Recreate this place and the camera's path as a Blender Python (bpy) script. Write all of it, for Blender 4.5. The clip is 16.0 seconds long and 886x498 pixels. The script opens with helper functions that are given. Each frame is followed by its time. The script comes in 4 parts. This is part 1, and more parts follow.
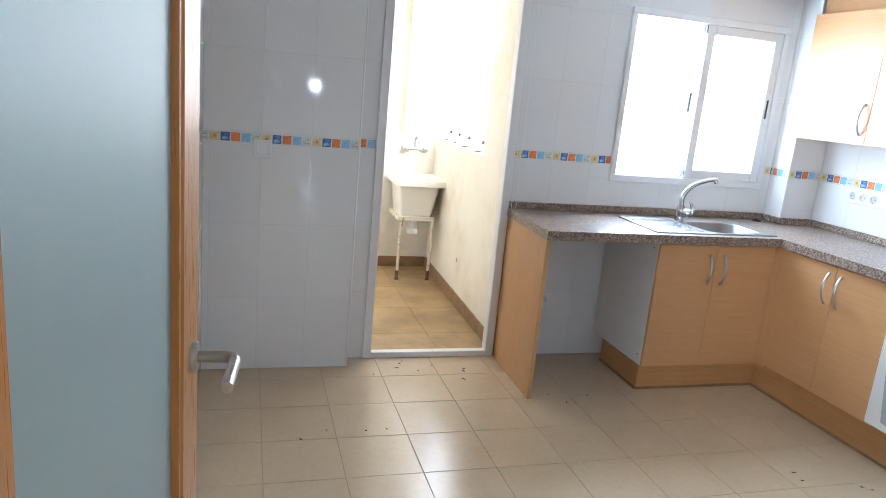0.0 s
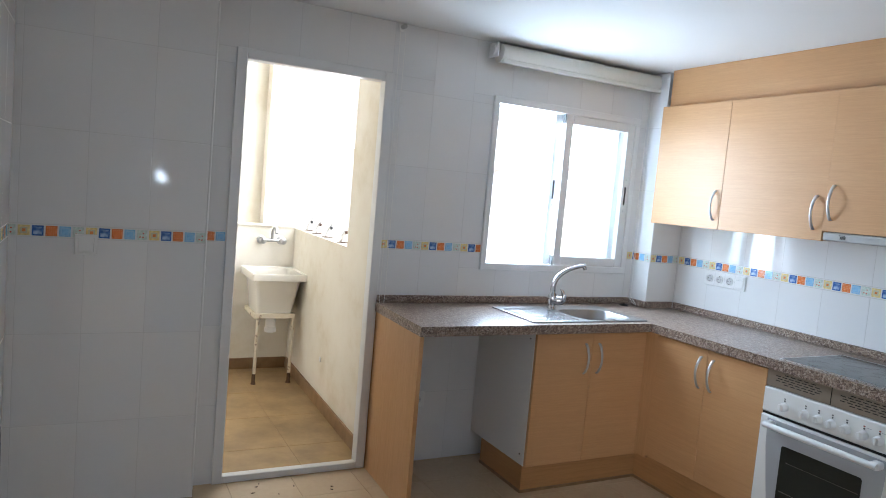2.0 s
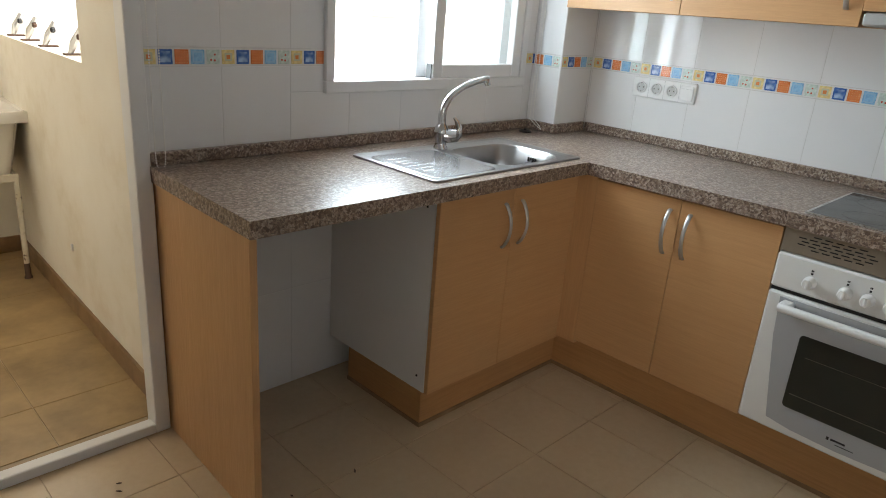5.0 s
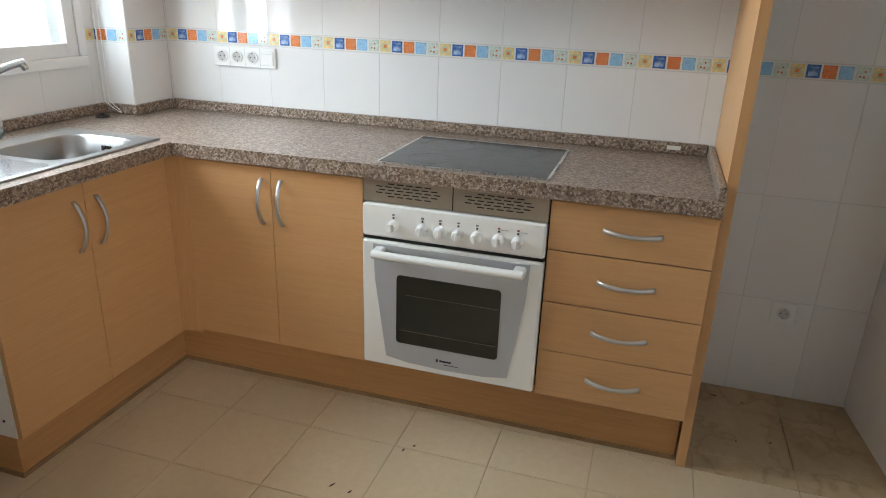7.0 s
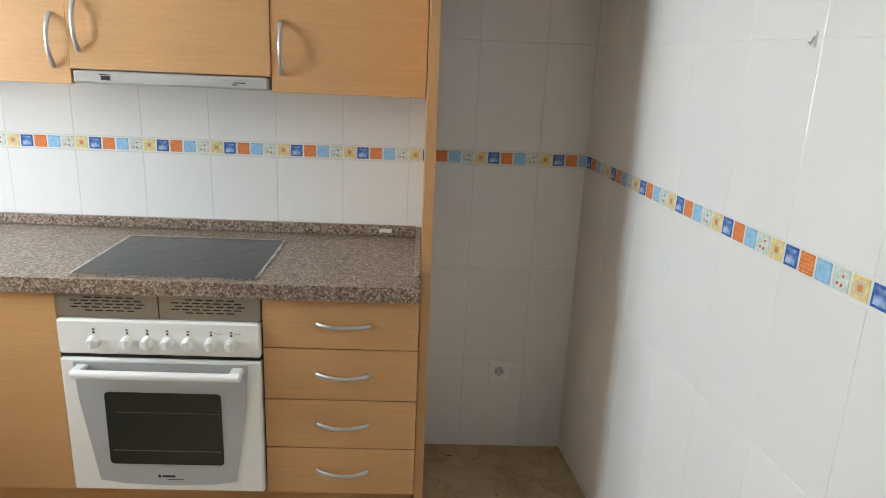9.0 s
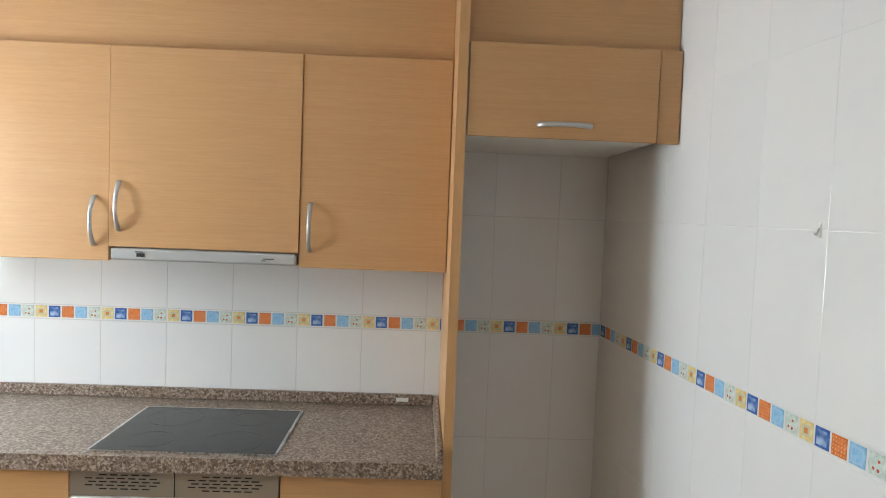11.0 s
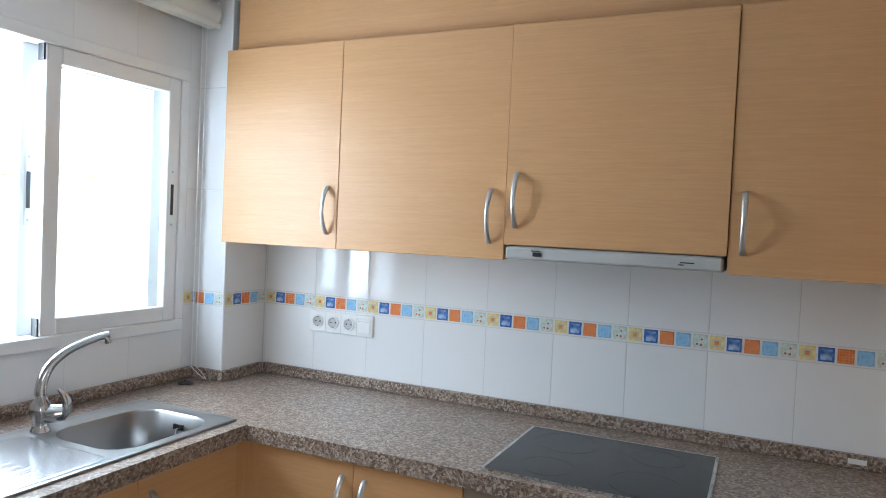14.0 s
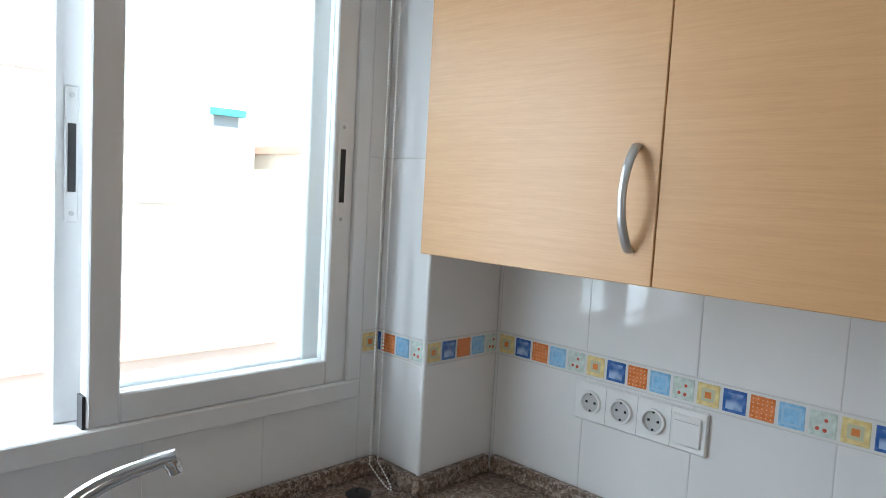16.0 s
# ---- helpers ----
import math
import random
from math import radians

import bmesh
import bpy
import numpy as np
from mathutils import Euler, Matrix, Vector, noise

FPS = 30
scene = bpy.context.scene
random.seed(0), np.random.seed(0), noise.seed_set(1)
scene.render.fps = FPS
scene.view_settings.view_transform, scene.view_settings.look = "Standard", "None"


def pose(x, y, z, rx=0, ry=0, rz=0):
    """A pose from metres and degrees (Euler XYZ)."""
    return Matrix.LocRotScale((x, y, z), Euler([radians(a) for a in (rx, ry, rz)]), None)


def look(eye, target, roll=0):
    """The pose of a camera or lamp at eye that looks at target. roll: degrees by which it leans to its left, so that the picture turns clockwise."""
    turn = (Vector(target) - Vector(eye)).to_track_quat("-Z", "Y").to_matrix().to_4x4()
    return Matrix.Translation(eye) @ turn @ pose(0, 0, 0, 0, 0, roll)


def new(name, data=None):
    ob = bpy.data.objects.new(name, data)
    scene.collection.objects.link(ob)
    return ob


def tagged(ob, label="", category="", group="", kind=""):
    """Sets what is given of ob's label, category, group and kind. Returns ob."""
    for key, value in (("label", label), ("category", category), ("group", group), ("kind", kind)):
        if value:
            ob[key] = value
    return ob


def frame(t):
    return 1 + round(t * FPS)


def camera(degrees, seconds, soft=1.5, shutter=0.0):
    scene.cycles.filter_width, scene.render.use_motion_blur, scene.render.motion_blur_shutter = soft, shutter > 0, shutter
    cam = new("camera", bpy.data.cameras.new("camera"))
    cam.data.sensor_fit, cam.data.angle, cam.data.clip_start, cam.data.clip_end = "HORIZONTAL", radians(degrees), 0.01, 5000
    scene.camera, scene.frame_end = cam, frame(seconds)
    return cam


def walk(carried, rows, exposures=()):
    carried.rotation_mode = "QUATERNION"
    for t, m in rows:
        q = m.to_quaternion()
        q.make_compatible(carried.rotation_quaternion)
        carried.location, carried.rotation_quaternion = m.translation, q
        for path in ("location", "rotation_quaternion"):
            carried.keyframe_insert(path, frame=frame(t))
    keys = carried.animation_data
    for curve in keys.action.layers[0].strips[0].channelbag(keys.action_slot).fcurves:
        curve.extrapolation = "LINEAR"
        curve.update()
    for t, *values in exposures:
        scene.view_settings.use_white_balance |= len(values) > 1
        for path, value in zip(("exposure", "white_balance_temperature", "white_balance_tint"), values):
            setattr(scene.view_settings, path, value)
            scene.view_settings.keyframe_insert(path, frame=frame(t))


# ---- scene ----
cam = camera(66.0, 16.0, soft=0.95)
PATH = [
    (0, (0.262, 0.48, 1.487), (0.819, 2.347, 1.034), 5.3),
    (0.5, (0.273, 0.478, 1.503), (0.824, 2.377, 1.2), 4.9),
    (1, (0.265, 0.491, 1.514), (0.833, 2.399, 1.315), 4.6),
    (1.5, (0.268, 0.552, 1.497), (1.01, 2.401, 1.32), 4.9),
    (2, (0.345, 0.754, 1.471), (1.264, 2.523, 1.307), 5.0),
    (2.5, (0.433, 1.013, 1.455), (1.441, 2.732, 1.283), 4.8),
    (3, (0.544, 1.312, 1.427), (1.629, 2.977, 1.198), 4.7),
    (3.2, (0.596, 1.412, 1.421), (1.731, 3.034, 1.14), 4.3),
    (5.3, (0.95, 2.072, 1.37), (2.356, 3.307, 0.664), 4.1),
    (5.5, (0.982, 2.05, 1.369), (2.446, 3.215, 0.663), 3.5),
    (6, (1.033, 1.991, 1.373), (2.641, 2.951, 0.671), 2.5),
    (6.5, (1.075, 1.921, 1.378), (2.791, 2.668, 0.674), 2.4),
    (7, (1.101, 1.856, 1.379), (2.894, 2.395, 0.676), 2.0),
    (7.5, (1.111, 1.807, 1.381), (2.954, 2.129, 0.675), 0.8),
    (8, (1.113, 1.764, 1.392), (2.981, 1.853, 0.682), 1.0),
    (8.5, (1.122, 1.697, 1.446), (2.992, 1.658, 0.737), 2.1),
    (9, (1.126, 1.661, 1.529), (3.05, 1.583, 0.987), 2.5),
    (9.5, (1.119, 1.654, 1.589), (3.091, 1.549, 1.273), 2.5),
    (9.7, (1.119, 1.659, 1.607), (3.1, 1.545, 1.353), 2.5),
    (11.8, (1.071, 1.798, 1.582), (3.071, 1.825, 1.574), 2.1),
    (12, (1.069, 1.815, 1.578), (3.066, 1.920, 1.569), 2.0),
    (12.5, (1.055, 1.844, 1.559), (3.027, 2.176, 1.553), 1.8),
    (13, (1.060, 1.872, 1.535), (2.987, 2.405, 1.524), 2.0),
    (13.5, (1.166, 1.935, 1.503), (3.042, 2.629, 1.463), 2.2),
    (14, (1.420, 2.043, 1.488), (3.231, 2.890, 1.426), 2.6),
    (14.5, (1.692, 2.187, 1.478), (3.463, 3.112, 1.391), 2.7),
    (15, (1.958, 2.395, 1.484), (3.636, 3.477, 1.363), 2.85),
    (15.5, (2.193, 2.614, 1.512), (3.726, 3.891, 1.364), 2.6),
    (16, (2.386, 2.833, 1.522), (3.801, 4.237, 1.358), 3.2),
]
walk(cam, [(t, look(eye, target, roll)) for t, eye, target, roll in PATH], [(0, 2.7, 5750, 10), (1.5, 2.35, 5800, 10), (3.2, 1.6, 6200, 10), (5.5, 1.7, 7000, 10), (7, 2.3, 6900, 10), (8.2, 2.6, 6450, 10), (9.3, 2.5, 7150, 10), (12.5, 2.25, 6400, 10), (13.3, 2.1, 6050, 10), (14.5, 1.82, 6250, 10), (15.4, 1.55, 6400, 10), (16, 1.25, 6450, 10)])

# ---- world, sun ----
world = bpy.data.worlds.new("world")
scene.world = world
world.use_nodes = True
wn = world.node_tree
sky = wn.nodes.new("ShaderNodeTexSky")
sky.sky_type, sky.sun_disc = "NISHITA", False
sky.sun_elevation, sky.sun_rotation = radians(48), radians(205)
pale = wn.nodes.new("ShaderNodeHueSaturation")  # thin bright haze: a paler blue
pale.inputs["Saturation"].default_value, pale.inputs["Value"].default_value = 0.4, 1.25
wn.links.new(sky.outputs[0], pale.inputs["Color"])
wn.links.new(pale.outputs[0], wn.nodes["Background"].inputs[0])
wn.nodes["Background"].inputs[1].default_value = 0.15
sun = new("sun", bpy.data.lights.new("sun", "SUN"))
sun.data.energy, sun.data.angle, sun.data.color = 5.0, radians(0.6), (1, 0.95, 0.88)
sun.matrix_world = look((0, 0, 0), (0.28, 0.61, -0.74))



def opening_lamp(eye, target, wide, high, watts, tint=(0.82, 0.92, 1.0)):
    """An area lamp in an opening, in place of the sky's light."""
    la = new("opening_light", bpy.data.lights.new("opening_light", "AREA"))
    la.data.shape, la.data.size, la.data.size_y, la.data.energy, la.data.color = "RECTANGLE", wide, high, watts, tint
    la.matrix_world = look(eye, target)


opening_lamp((2.515, 4.16, 1.545), (2.515, 0, 1.4), 0.48, 0.90, 8.0, (0.71, 0.865, 1.0))
opening_lamp((3.05, 4.45, 2.05), (2.8, 0, 0.9), 0.8, 0.7, 8.5, (0.71, 0.865, 1.0))
opening_lamp((1.92, 5.28, 1.72), (0, 5.28, 1.3), 1.3, 1.25, 7.8, (1.0, 0.96, 0.89))
# added: two unseen hall-end openings that set the glints on the pier tiles
opening_lamp((1.79, -9.2, 1.28), (1.79, 0, 1.28), 0.34, 0.20, 3.5)
opening_lamp((-0.49, -9.2, 1.30), (-0.49, 0, 1.30), 0.16, 0.20, 1.5)
# added: unseen west hall opening that brightens the kitchen through the doorway
opening_lamp((-2.15, -1.8, 1.5), (0, -1.2, 1.3), 1.6, 1.2, 22, (1.0, 0.97, 0.93))

# ---- materials ----


def mat(name, color=(0.8, 0.8, 0.8), rough=0.5, metal=0.0, **more):
    m = bpy.data.materials.new(name)
    m.use_nodes = True
    b = m.node_tree.nodes["Principled BSDF"]
    b.inputs["Base Color"].default_value = (*color, 1)
    b.inputs["Roughness"].default_value, b.inputs["Metallic"].default_value = rough, metal
    for key, value in more.items():
        b.inputs[key.replace("_", " ")].default_value = value
    return m


def node(m, kind, links=(), **settings):
    """A shader node; links: (input, output socket) pairs; settings: attributes by name."""
    n = m.node_tree.nodes.new(kind)
    for key, value in settings.items():
        if key == "operation":
            n.operation = value
        elif key == "blend_type":
            n.blend_type = value
        elif key == "feature":
            n.feature = value
        elif key == "data_type":
            n.data_type = value
    for key, value in links:
        if isinstance(value, bpy.types.NodeSocket):
            m.node_tree.links.new(value, n.inputs[key])
        else:
            n.inputs[key].default_value = value
    return n


def coords(m, scale=(1, 1, 1), space="Object"):
    tc = node(m, "ShaderNodeTexCoord")
    return node(m, "ShaderNodeMapping", [("Vector", tc.outputs[space]), ("Scale", scale)]).outputs[0]


def noise_tex(m, vec, scale, detail=4.0, rough=0.55):
    return node(m, "ShaderNodeTexNoise", [("Vector", vec), ("Scale", scale), ("Detail", detail), ("Roughness", rough)]).outputs[0]


def ramp(m, fac, stops):
    n = node(m, "ShaderNodeValToRGB", [(0, fac)])
    el = n.color_ramp.elements
    el[0].position, el[0].color = stops[0][0], (*stops[0][1], 1)
    el[1].position, el[1].color = stops[-1][0], (*stops[-1][1], 1)
    for p, c in stops[1:-1]:
        el.new(p).color = (*c, 1)
    return n.outputs[0]


def grey(m, fac, a, b, lo=0.3, hi=0.7):
    return ramp(m, fac, [(lo, (a, a, a)), (hi, (b, b, b))])


def mixc(m, fac, a, b, how="MIX"):
    return node(m, "ShaderNodeMixRGB", [(0, fac), (1, a), (2, b)], blend_type=how).outputs[0]


def setin(m, name, socket):
    m.node_tree.links.new(socket, m.node_tree.nodes["Principled BSDF"].inputs[name])


def bump(m, height, strength=0.2, distance=0.002):
    setin(m, "Normal", node(m, "ShaderNodeBump", [("Strength", strength), ("Distance", distance), ("Height", height)]).outputs[0])


def rnd(m):
    return node(m, "ShaderNodeObjectInfo").outputs["Random"]


# glossy white wall tile, slightly wavy glaze
M_TILE = mat("white_glazed_tile", (0.78, 0.78, 0.78), 0.12, Specular_IOR_Level=0.4)
c = coords(M_TILE)
setin(M_TILE, "Base Color", mixc(M_TILE, grey(M_TILE, rnd(M_TILE), 0, 1, 0, 1), (0.80, 0.795, 0.79, 1), (0.765, 0.765, 0.77, 1)))
setin(M_TILE, "Roughness", grey(M_TILE, noise_tex(M_TILE, c, 9), 0.03, 0.07))
bump(M_TILE, noise_tex(M_TILE, c, 7, 2), 0.05, 0.003)
M_GROUT = mat("grout", (0.62, 0.61, 0.60), 0.9)
bump(M_GROUT, noise_tex(M_GROUT, coords(M_GROUT), 300), 0.3)
# paler grout copy: the south wall's strong window light put into the colour
M_GROUT_LIT = mat("grout_lit_copy", (0.76, 0.76, 0.755), 0.8)
M_GROUT_PALE = mat("pale_grey_grout", (0.67, 0.665, 0.66), 0.85)
M_BANDBASE = mat("band_glaze", (0.76, 0.76, 0.75), 0.15)


def decor_mat(name, base, motif):
    m = mat(name, base, 0.14)
    vec = coords(m)
    n1 = noise_tex(m, vec, 90, 3)
    col = mixc(m, grey(m, n1, 0, 0.55, 0.35, 0.7), (*base, 1), (*[min(1, v * 1.5 + 0.12) for v in base], 1))
    xyz = node(m, "ShaderNodeSeparateXYZ", [(0, vec)])
    ax = node(m, "ShaderNodeMath", [(0, xyz.outputs[0])], operation="ABSOLUTE").outputs[0]
    az = node(m, "ShaderNodeMath", [(0, xyz.outputs[2])], operation="ABSOLUTE").outputs[0]
    far = node(m, "ShaderNodeMath", [(0, ax), (1, az)], operation="MAXIMUM").outputs[0]

    def under(v, edge):
        return node(m, "ShaderNodeMath", [(0, v), (1, edge)], operation="LESS_THAN").outputs[0]

    if motif == "square":  # small orange and green square in a yellow field
        col = mixc(m, under(far, 0.012), col, (0.58, 0.58, 0.40, 1))
        col = mixc(m, under(far, 0.006), col, (0.75, 0.25, 0.08, 1))
    elif motif == "blob":  # pale shape on blue
        blob = noise_tex(m, vec, 42, 0.5)
        col = mixc(m, node(m, "ShaderNodeMath", [(0, under(far, 0.015)), (1, grey(m, blob, 0, 0.8, 0.42, 0.66))], operation="MULTIPLY").outputs[0], col, (0.5, 0.66, 0.85, 1))
    elif motif == "dots":  # rows of pale dots on orange
        v = node(m, "ShaderNodeTexVoronoi", [("Vector", vec), ("Scale", 130.0), ("Randomness", 0.0)])
        col = mixc(m, under(v.outputs["Distance"], 0.25), col, (0.85, 0.52, 0.33, 1))
    elif motif == "frame":  # lighter frame on pale blue
        inner = node(m, "ShaderNodeMath", [(0, under(far, 0.016)), (1, under(far, 0.012))], operation="SUBTRACT").outputs[0]
        col = mixc(m, inner, col, (0.36, 0.58, 0.78, 1))
    elif motif == "flowers":  # few red dots on pale green
        v = node(m, "ShaderNodeTexVoronoi", [("Vector", vec), ("Scale", 75.0), ("Randomness", 0.6)])
        col = mixc(m, node(m, "ShaderNodeMath", [(0, under(v.outputs["Distance"], 0.28)), (1, under(far, 0.015))], operation="MULTIPLY").outputs[0], col, (0.6, 0.12, 0.08, 1))
    setin(m, "Base Color", col)
    return m


M_DECOR = [
    decor_mat("decor_yellow", (0.72, 0.55, 0.25), "square"),
    decor_mat("decor_blue", (0.03, 0.11, 0.36), "blob"),
    decor_mat("decor_orange", (0.66, 0.17, 0.035), "dots"),
    decor_mat("decor_light_blue", (0.22, 0.46, 0.72), "frame"),
    decor_mat("decor_pale_green", (0.52, 0.60, 0.55), "flowers"),
]

# cream floor tile
def floor_mat(name, a, b, dirt, amount, rough, size):
    m = mat(name, a, rough)
    pos = node(m, "ShaderNodeNewGeometry").outputs["Position"]
    fine = noise_tex(m, pos, 38, 4, 0.6)
    col_ = mixc(m, grey(m, fine, 0, 1), (*a, 1), (*b, 1))
    col_ = mixc(m, grey(m, rnd(m), 0, 0.3, 0, 1), col_, (*[v * 0.9 for v in b], 1))
    cloud = noise_tex(m, pos, size, 4, 0.6)
    setin(m, "Base Color", mixc(m, grey(m, cloud, 0.0, amount, 0.4, 0.75), col_, (*dirt, 1)))
    bump(m, fine, 0.05, 0.001)
    return m


M_FLOOR = floor_mat("cream_floor_tile", (0.60, 0.47, 0.32), (0.555, 0.43, 0.29), (0.47, 0.35, 0.225), 0.4, 0.19, 2.5)
M_FLOOR_LAUNDRY = floor_mat("laundry_floor_tile", (0.40, 0.27, 0.13), (0.355, 0.235, 0.108), (0.17, 0.11, 0.05), 0.9, 0.36, 4.0)
# floor of the fridge niche, with brown water stains
M_FLOOR_STAINED = floor_mat("stained_floor_tile", (0.52, 0.385, 0.24), (0.47, 0.345, 0.21), (0.38, 0.26, 0.14), 0.8, 0.22, 5.0)
vein = noise_tex(M_FLOOR_STAINED, node(M_FLOOR_STAINED, "ShaderNodeNewGeometry").outputs["Position"], 4.5, 3, 0.6)
vein = ramp(M_FLOOR_STAINED, vein, [(0.455, (0, 0, 0)), (0.495, (0.4, 0.4, 0.4)), (0.51, (0.15, 0.15, 0.15)), (0.56, (0, 0, 0))])
base_in = M_FLOOR_STAINED.node_tree.nodes["Principled BSDF"].inputs["Base Color"]
setin(M_FLOOR_STAINED, "Base Color", mixc(M_FLOOR_STAINED, vein, base_in.links[0].from_socket, (0.24, 0.14, 0.06, 1)))
M_JOINT = mat("floor_joint", (0.42, 0.325, 0.22), 0.9)
M_SKIRT = mat("brown_skirting_tile", (0.25, 0.15, 0.075), 0.45)
setin(M_SKIRT, "Base Color", ramp(M_SKIRT, noise_tex(M_SKIRT, coords(M_SKIRT), 12, 5), [(0.3, (0.20, 0.115, 0.055)), (0.7, (0.30, 0.185, 0.095))]))


def wood_mat(name, light, dark, scale=(3.5, 3.5, 130), rough=0.41):
    m = mat(name, light, rough, Specular_IOR_Level=0.6)
    pos = node(m, "ShaderNodeNewGeometry").outputs["Position"]
    shift = node(m, "ShaderNodeVectorMath", [(0, pos), (1, node(m, "ShaderNodeCombineXYZ", [(0, rnd(m)), (1, rnd(m)), (2, rnd(m))]).outputs[0])], operation="ADD").outputs[0]
    vec = node(m, "ShaderNodeMapping", [("Vector", shift), ("Scale", scale)]).outputs[0]
    a = noise_tex(m, vec, 1.0, 6, 0.6)
    pore = node(m, "ShaderNodeMapping", [("Vector", shift), ("Scale", tuple(v * k for v, k in zip(scale, (5, 5, 4) if scale[2] > 10 else (4, 4, 5))))]).outputs[0]
    b = noise_tex(m, pore, 1.0, 3, 0.6)
    wide = noise_tex(m, node(m, "ShaderNodeMapping", [("Vector", shift), ("Scale", tuple(v * 0.12 if v > 10 else v * 0.5 for v in scale))]).outputs[0], 1.0, 3, 0.5)
    col = ramp(m, a, [(0.25, dark), (0.55, light), (0.8, tuple(v * 1.05 for v in light))])
    col = mixc(m, grey(m, b, 0.22, 0.0, 0.38, 0.6), col, (*[v * 0.75 for v in dark], 1))
    col = mixc(m, grey(m, wide, 0.0, 0.30, 0.35, 0.7), col, (dark[0] * 0.96, dark[1] * 0.93, dark[2] * 0.88, 1))
    setin(m, "Base Color", col)
    setin(m, "Roughness", grey(m, b, rough + 0.08, rough - 0.05))
    bump(m, b, 0.08, 0.0006)
    return m


M_BEECH = wood_mat("beech_melamine", (0.592, 0.333, 0.151), (0.545, 0.298, 0.127))
M_BEECH_UP = wood_mat("beech_panel_upright", (0.592, 0.333, 0.151), (0.545, 0.298, 0.127), (60, 60, 2.5))
M_DOORWOOD = wood_mat("varnished_door_wood", (0.46, 0.205, 0.055), (0.36, 0.145, 0.032), (50, 50, 2), 0.3)
M_PLINTH = wood_mat("plinth_beech", (0.50, 0.26, 0.10), (0.41, 0.205, 0.075))
M_MELAMINE = mat("white_melamine", (0.74, 0.74, 0.73), 0.4)
bump(M_MELAMINE, noise_tex(M_MELAMINE, coords(M_MELAMINE), 220), 0.05, 0.001)

# pink-brown speckled granite-look worktop
M_STONE = mat("speckled_worktop", (0.3, 0.25, 0.2), 0.28)
p = node(M_STONE, "ShaderNodeNewGeometry").outputs["Position"]
v1 = node(M_STONE, "ShaderNodeTexVoronoi", [("Vector", p), ("Scale", 145.0)])
v2 = node(M_STONE, "ShaderNodeTexVoronoi", [("Vector", p), ("Scale", 360.0)])
n1 = noise_tex(M_STONE, p, 60, 5, 0.7)
g1 = node(M_STONE, "ShaderNodeSeparateXYZ", [(0, v1.outputs["Color"])]).outputs[0]
g2 = node(M_STONE, "ShaderNodeSeparateXYZ", [(0, v2.outputs["Color"])]).outputs[1]
col = ramp(M_STONE, g1, [(0.0, (0.10, 0.062, 0.045)), (0.3, (0.215, 0.145, 0.105)), (0.62, (0.31, 0.235, 0.185)), (0.93, (0.45, 0.37, 0.31))])
col = mixc(M_STONE, grey(M_STONE, g2, 0, 0.75, 0.68, 0.8), col, (0.085, 0.056, 0.043, 1))
col = mixc(M_STONE, grey(M_STONE, n1, 0, 0.3, 0.5, 0.7), col, (0.30, 0.25, 0.215, 1))
setin(M_STONE, "Base Color", col)
setin(M_STONE, "Roughness", grey(M_STONE, n1, 0.26, 0.40))

M_PLASTER = mat("white_ceiling_paint", (0.80, 0.80, 0.795), 0.85)
bump(M_PLASTER, noise_tex(M_PLASTER, coords(M_PLASTER), 60, 6), 0.12, 0.002)
M_CREAM = mat("rough_cream_render", (0.72, 0.68, 0.58), 0.9)
pc = node(M_CREAM, "ShaderNodeNewGeometry").outputs["Position"]
setin(M_CREAM, "Base Color", ramp(M_CREAM, noise_tex(M_CREAM, pc, 2.6, 6, 0.65), [(0.32, (0.68, 0.61, 0.48)), (0.5, (0.77, 0.72, 0.62)), (0.7, (0.80, 0.76, 0.67))]))
bump(M_CREAM, noise_tex(M_CREAM, pc, 90, 6, 0.7), 0.35, 0.003)
M_ALU = mat("white_lacquered_aluminium", (0.78, 0.78, 0.78), 0.3)
bump(M_ALU, noise_tex(M_ALU, coords(M_ALU), 160), 0.03, 0.001)
M_GLASS = mat("clear_glass", (0.95, 0.99, 0.98), 0.0, Transmission_Weight=1.0, IOR=1.45)
M_FROST = mat("frosted_glass", (0.50, 0.63, 0.65), 0.45, Transmission_Weight=0.55, IOR=1.3)
M_STEEL = mat("brushed_steel", (0.62, 0.62, 0.62), 0.28, 1.0)
setin(M_STEEL, "Roughness", grey(M_STEEL, noise_tex(M_STEEL, coords(M_STEEL, (4, 60, 60)), 3, 4), 0.24, 0.32))
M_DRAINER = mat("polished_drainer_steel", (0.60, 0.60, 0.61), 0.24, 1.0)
# satin steel darkened in colour for the bowl's dim reflections
M_BASIN = mat("shaded_satin_steel", (0.36, 0.355, 0.35), 0.33, 1.0)
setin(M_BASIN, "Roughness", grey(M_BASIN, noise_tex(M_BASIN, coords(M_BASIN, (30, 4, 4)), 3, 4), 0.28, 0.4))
M_CHROME = mat("chrome", (0.60, 0.60, 0.61), 0.09, 1.0)
M_OLDCHROME = mat("dull_chrome", (0.5, 0.5, 0.5), 0.35, 1.0)
M_LEVER = mat("dark_satin_steel", (0.40, 0.385, 0.37), 0.3, 1.0)
M_SATIN = mat("satin_grey_handle", (0.50, 0.50, 0.50), 0.33, 0.85)
M_BLACK = mat("black_plastic", (0.02, 0.02, 0.022), 0.4)
# near-black: shade in slots and gaps put into colour; also screws, contacts, print
M_GAP = mat("dark_gap", (0.015, 0.013, 0.012), 0.8)
M_HOB = mat("black_ceramic_glass", (0.014, 0.015, 0.016), 0.09, Specular_IOR_Level=0.3)
